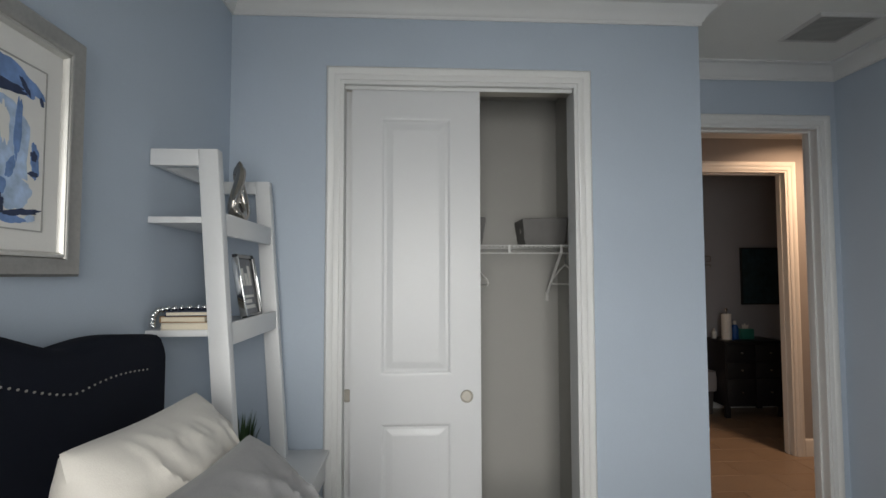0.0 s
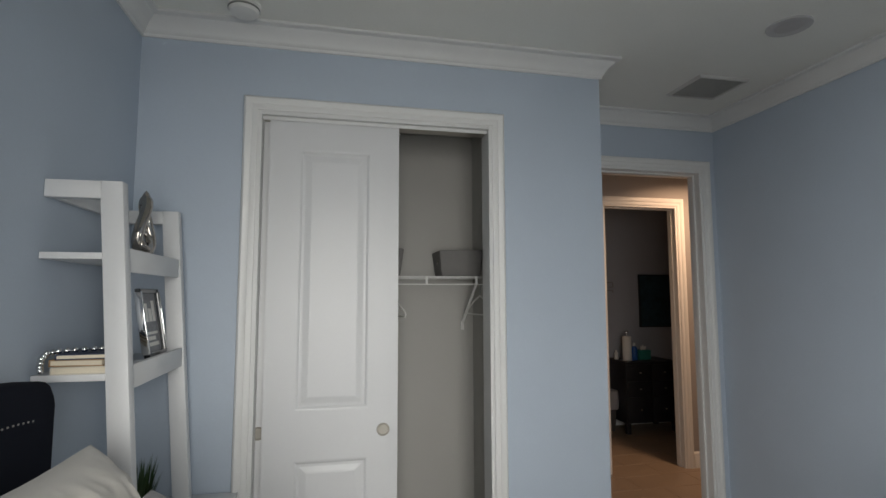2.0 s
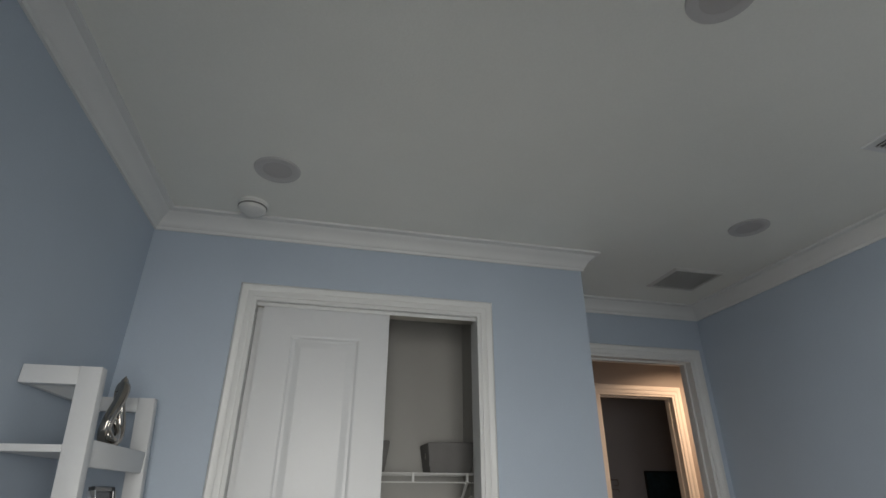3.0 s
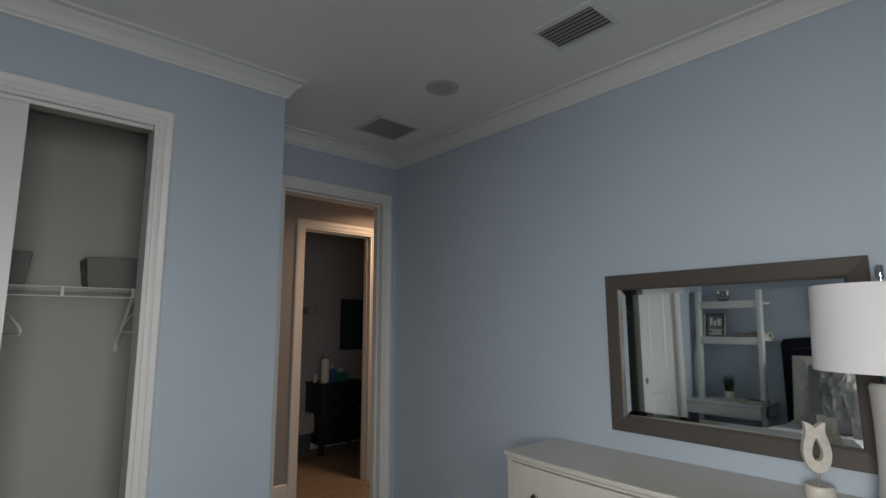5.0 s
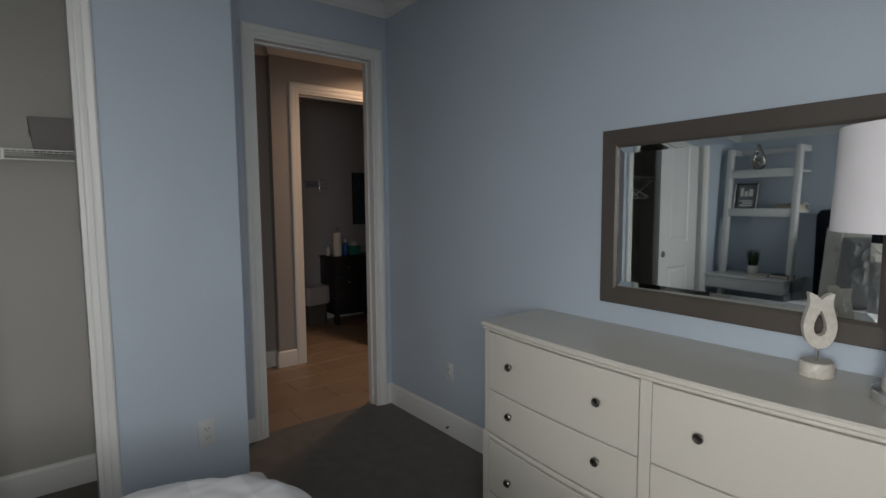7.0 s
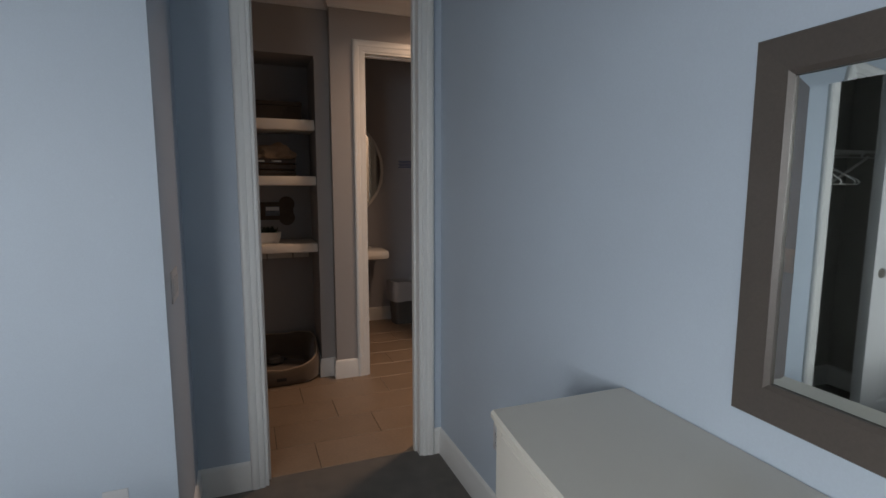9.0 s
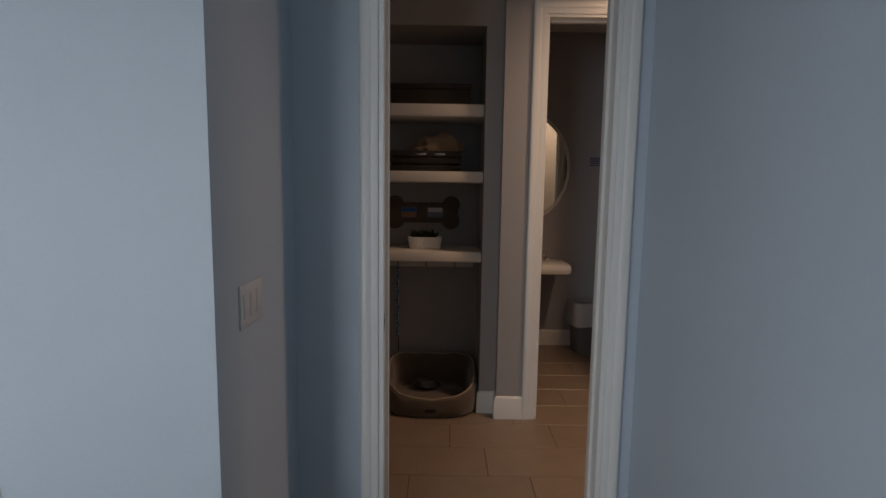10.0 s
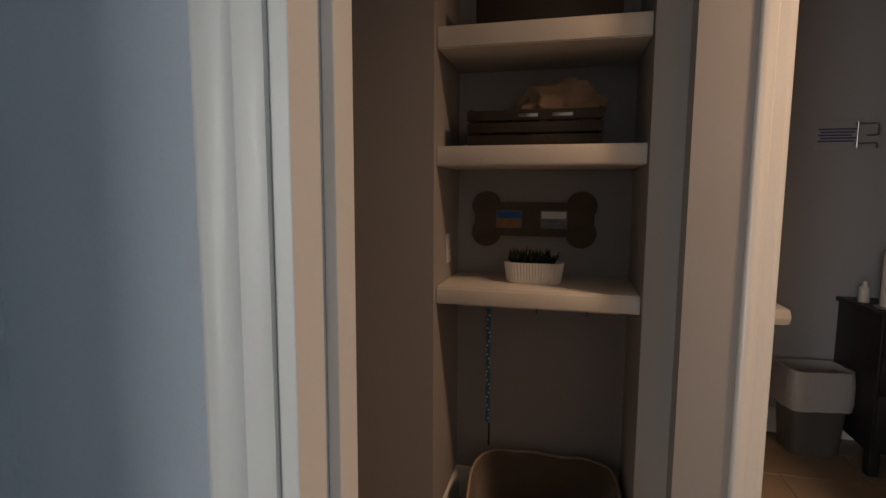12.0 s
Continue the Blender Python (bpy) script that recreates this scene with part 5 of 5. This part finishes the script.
sweep(b, [(-0.012, -0.012), (0.732, -0.012), (0.732, 0.660), (-0.012, 0.660)], [(0, 0), (0, -0.03), (0.012, -0.03), (0.014, -0.024), (0.014, 0)], lambda u, v, t: (u, t, v), True)
part("frame_moulding", b, BLACKW, pic)
sg = thing("paper_notice", (3.268, RY, 1.710), "white paper notice with lines of blue writing", "notice")
part("sheet", boxes(((-0.10, -0.003, -0.075), (0.125, -0.001, 0.095)), r=0.0005), BATHP, sg)
for k in range(5):
    part("lettering_bar", boxes(((-0.085 + 0.012 * (k % 2), -0.0042, 0.03 - k * 0.016), (0.105 - 0.015 * (k % 3), -0.0031, 0.039 - k * 0.016))), BLUEINK, sg)
hk = thing("wall_rack", (3.402, RY, 1.735), "dark metal bracket rack on the bathroom wall", "rack")
part("post", tube(bmesh.new(), [(-0.035, -0.012, -0.098), (-0.035, -0.012, 0.050)], 0.005, 8), BRONZE, hk)
part("upper_arm", tube(bmesh.new(), [(-0.035, -0.012, 0.036), (0.050, -0.028, 0.036), (0.052, -0.030, 0.030), (0.052, -0.030, -0.022), (0.046, -0.028, -0.026), (0.004, -0.020, -0.026)], 0.0045, 8), BRONZE, hk)
part("lower_arm", tube(bmesh.new(), [(-0.035, -0.012, -0.068), (0.048, -0.028, -0.068), (0.050, -0.030, -0.074), (0.050, -0.030, -0.095)], 0.0045, 8), BRONZE, hk)
for z in (0.036, -0.068):
    part("wall_boss", tube(bmesh.new(), [(-0.035, -0.001, z), (-0.035, -0.014, z)], 0.010, 12), BRONZE, hk)

bn = thing("waste_bin", (3.178, 6.065, 0.0), "grey waste bin with a white liner folded over", "waste bin", rz=8)


def square_bin(bm, rows, w, d):
    rings = []
    for k, z, wob in rows:
        ring = []
        for i in range(48):
            a = 2 * math.pi * i / 48
            q = (abs(math.cos(a)) ** 6 + abs(math.sin(a)) ** 6) ** (-1 / 6)
            e = 1 + wob * noise.noise(Vector((math.cos(a) * 4, math.sin(a) * 4, z * 9)))
            ring.append(bm.verts.new((w * k * q * math.cos(a) * e, d * k * q * math.sin(a) * e, z + wob * 0.25 * noise.noise(Vector((math.cos(a) * 3, math.sin(a) * 3, 5))))))
        rings.append(ring)
    for a, c in zip(rings, rings[1:]):
        for i in range(48):
            bm.faces.new((a[i], a[(i + 1) % 48], c[(i + 1) % 48], c[i]))
    bm.faces.new(rings[-1])
    return bm


part("bin_body", square_bin(bmesh.new(), [(0.0, 0.002, 0), (0.78, 0.0, 0), (0.80, 0.01, 0), (1.0, 0.46, 0), (0.97, 0.46, 0), (0.78, 0.03, 0)], 0.155, 0.115), BINM, bn)
part("liner", square_bin(bmesh.new(), [(1.05, 0.255, 0.03), (1.09, 0.30, 0.04), (1.075, 0.40, 0.03), (1.035, 0.468, 0.02), (0.96, 0.468, 0.02), (0.93, 0.36, 0.01), (0.80, 0.10, 0.01)], 0.155, 0.115), LINER, bn, "crumpled white plastic liner")
sk = thing("wall_sink", (2.63, RY, 0.0), "white porcelain wall-hung sink with a chrome tap", "sink")
part("basin", boxes(((-0.31, -0.53, 0.745), (0.31, -0.002, 0.842)), r=0.04), PORC, sk)
part("basin_bowl", lathe(bmesh.new(), [(0.0, 0.8515), (0.10, 0.852), (0.17, 0.8535), (0.18, 0.856), (0.175, 0.859), (0.165, 0.856), (0.0, 0.853)], 40, at=(0, -0.26, -0.008), sy=0.9), PORC, sk)
part("tap", tube(bmesh.new(), [(0.10, -0.06, 0.85), (0.10, -0.06, 0.95), (0.10, -0.08, 0.98), (0.10, -0.14, 0.985), (0.10, -0.16, 0.96)], 0.012, 12), CHROME, sk, "chrome tap")
part("pedestal", lathe(bmesh.new(), [(0.0, 0.0), (0.11, 0.0), (0.11, 0.02), (0.08, 0.10), (0.075, 0.60), (0.12, 0.745), (0.0, 0.745)], 32, at=(0, -0.15, 0)), PORC, sk)
rm = thing("round_mirror", (2.470, RY, 1.652), "round wall mirror with a thin pale frame", "mirror")
b = bmesh.new()
lathe(b, [(0.513, 0.0), (0.513, 0.018), (0.521, 0.024), (0.536, 0.024), (0.540, 0.016), (0.540, 0.0)], 72)
for v in b.verts:
    v.co = Vector((v.co.x, -v.co.z - 0.001, v.co.y))
part("mirror_frame", b, TRIM, rm, "thin pale metal frame")
b = bmesh.new()
lathe(b, [(0.0, 0.008), (0.515, 0.008), (0.515, 0.002)], 72)
for v in b.verts:
    v.co = Vector((v.co.x, -v.co.z, v.co.y))
part("mirror_glass", b, MIRROR, rm, smooth=False)

# ---- floor of hall and bathroom: tiles in thirds bond ----
fl = structure("floor_tiles", boxes(((HX0 - T, 3.40, -0.12), (HX1 + 0.6, RY + T, -0.003))), GROUT, "brown stone-look tile floor with dark joints", "floor")
TW, TH, J = 0.61, 0.29, 0.004
tile_me = {}
row = 0
y = 3.404
while y < RY:
    yb = min(y + TH, RY)
    x = 1.31 - 4 * TW + (row % 3) * 0.40 + (TW if row % 3 == 0 else 0)
    while x < HX1 + 0.5:
        xa, xb = max(x, HX0), min(x + TW, HX1 + 0.5)
        inside = xb - xa > 0.03 and (y < 4.77 or (y < NB and NX0 - 0.4 < xa < PX) or (xb > RX0 and xa < RX1 + 0.05)) and not (y > 4.95 and xa > RX1)
        if inside:
            key = (round(xb - xa, 3), round(yb - y, 3))
            if key not in tile_me:
                b = bmesh.new()
                w, d = key
                vs = [[b.verts.new((sx * (w / 2 - J / 2 - e), sy * (d / 2 - J / 2 - e), z)) for sx, sy in ((-1, -1), (1, -1), (1, 1), (-1, 1))] for e, z in ((0, -0.006), (0, -0.002), (0.002, 0.0))]
                for p, q in zip(vs, vs[1:]):
                    for k in range(4):
                        b.faces.new((p[k], p[(k + 1) % 4], q[(k + 1) % 4], q[k]))
                b.faces.new(vs[-1])
                bmesh.ops.recalc_face_normals(b, faces=b.faces)
                me = bpy.data.meshes.new("tile")
                b.to_mesh(me)
                b.free()
                me.materials.append(TILE)
                tile_me[key] = me
            o = new("tile", tile_me[key])
            o.parent = fl
            o.matrix_basis = pose((xa + xb) / 2, (y + yb) / 2, 0)
        x += TW
    y += TH
    row += 1
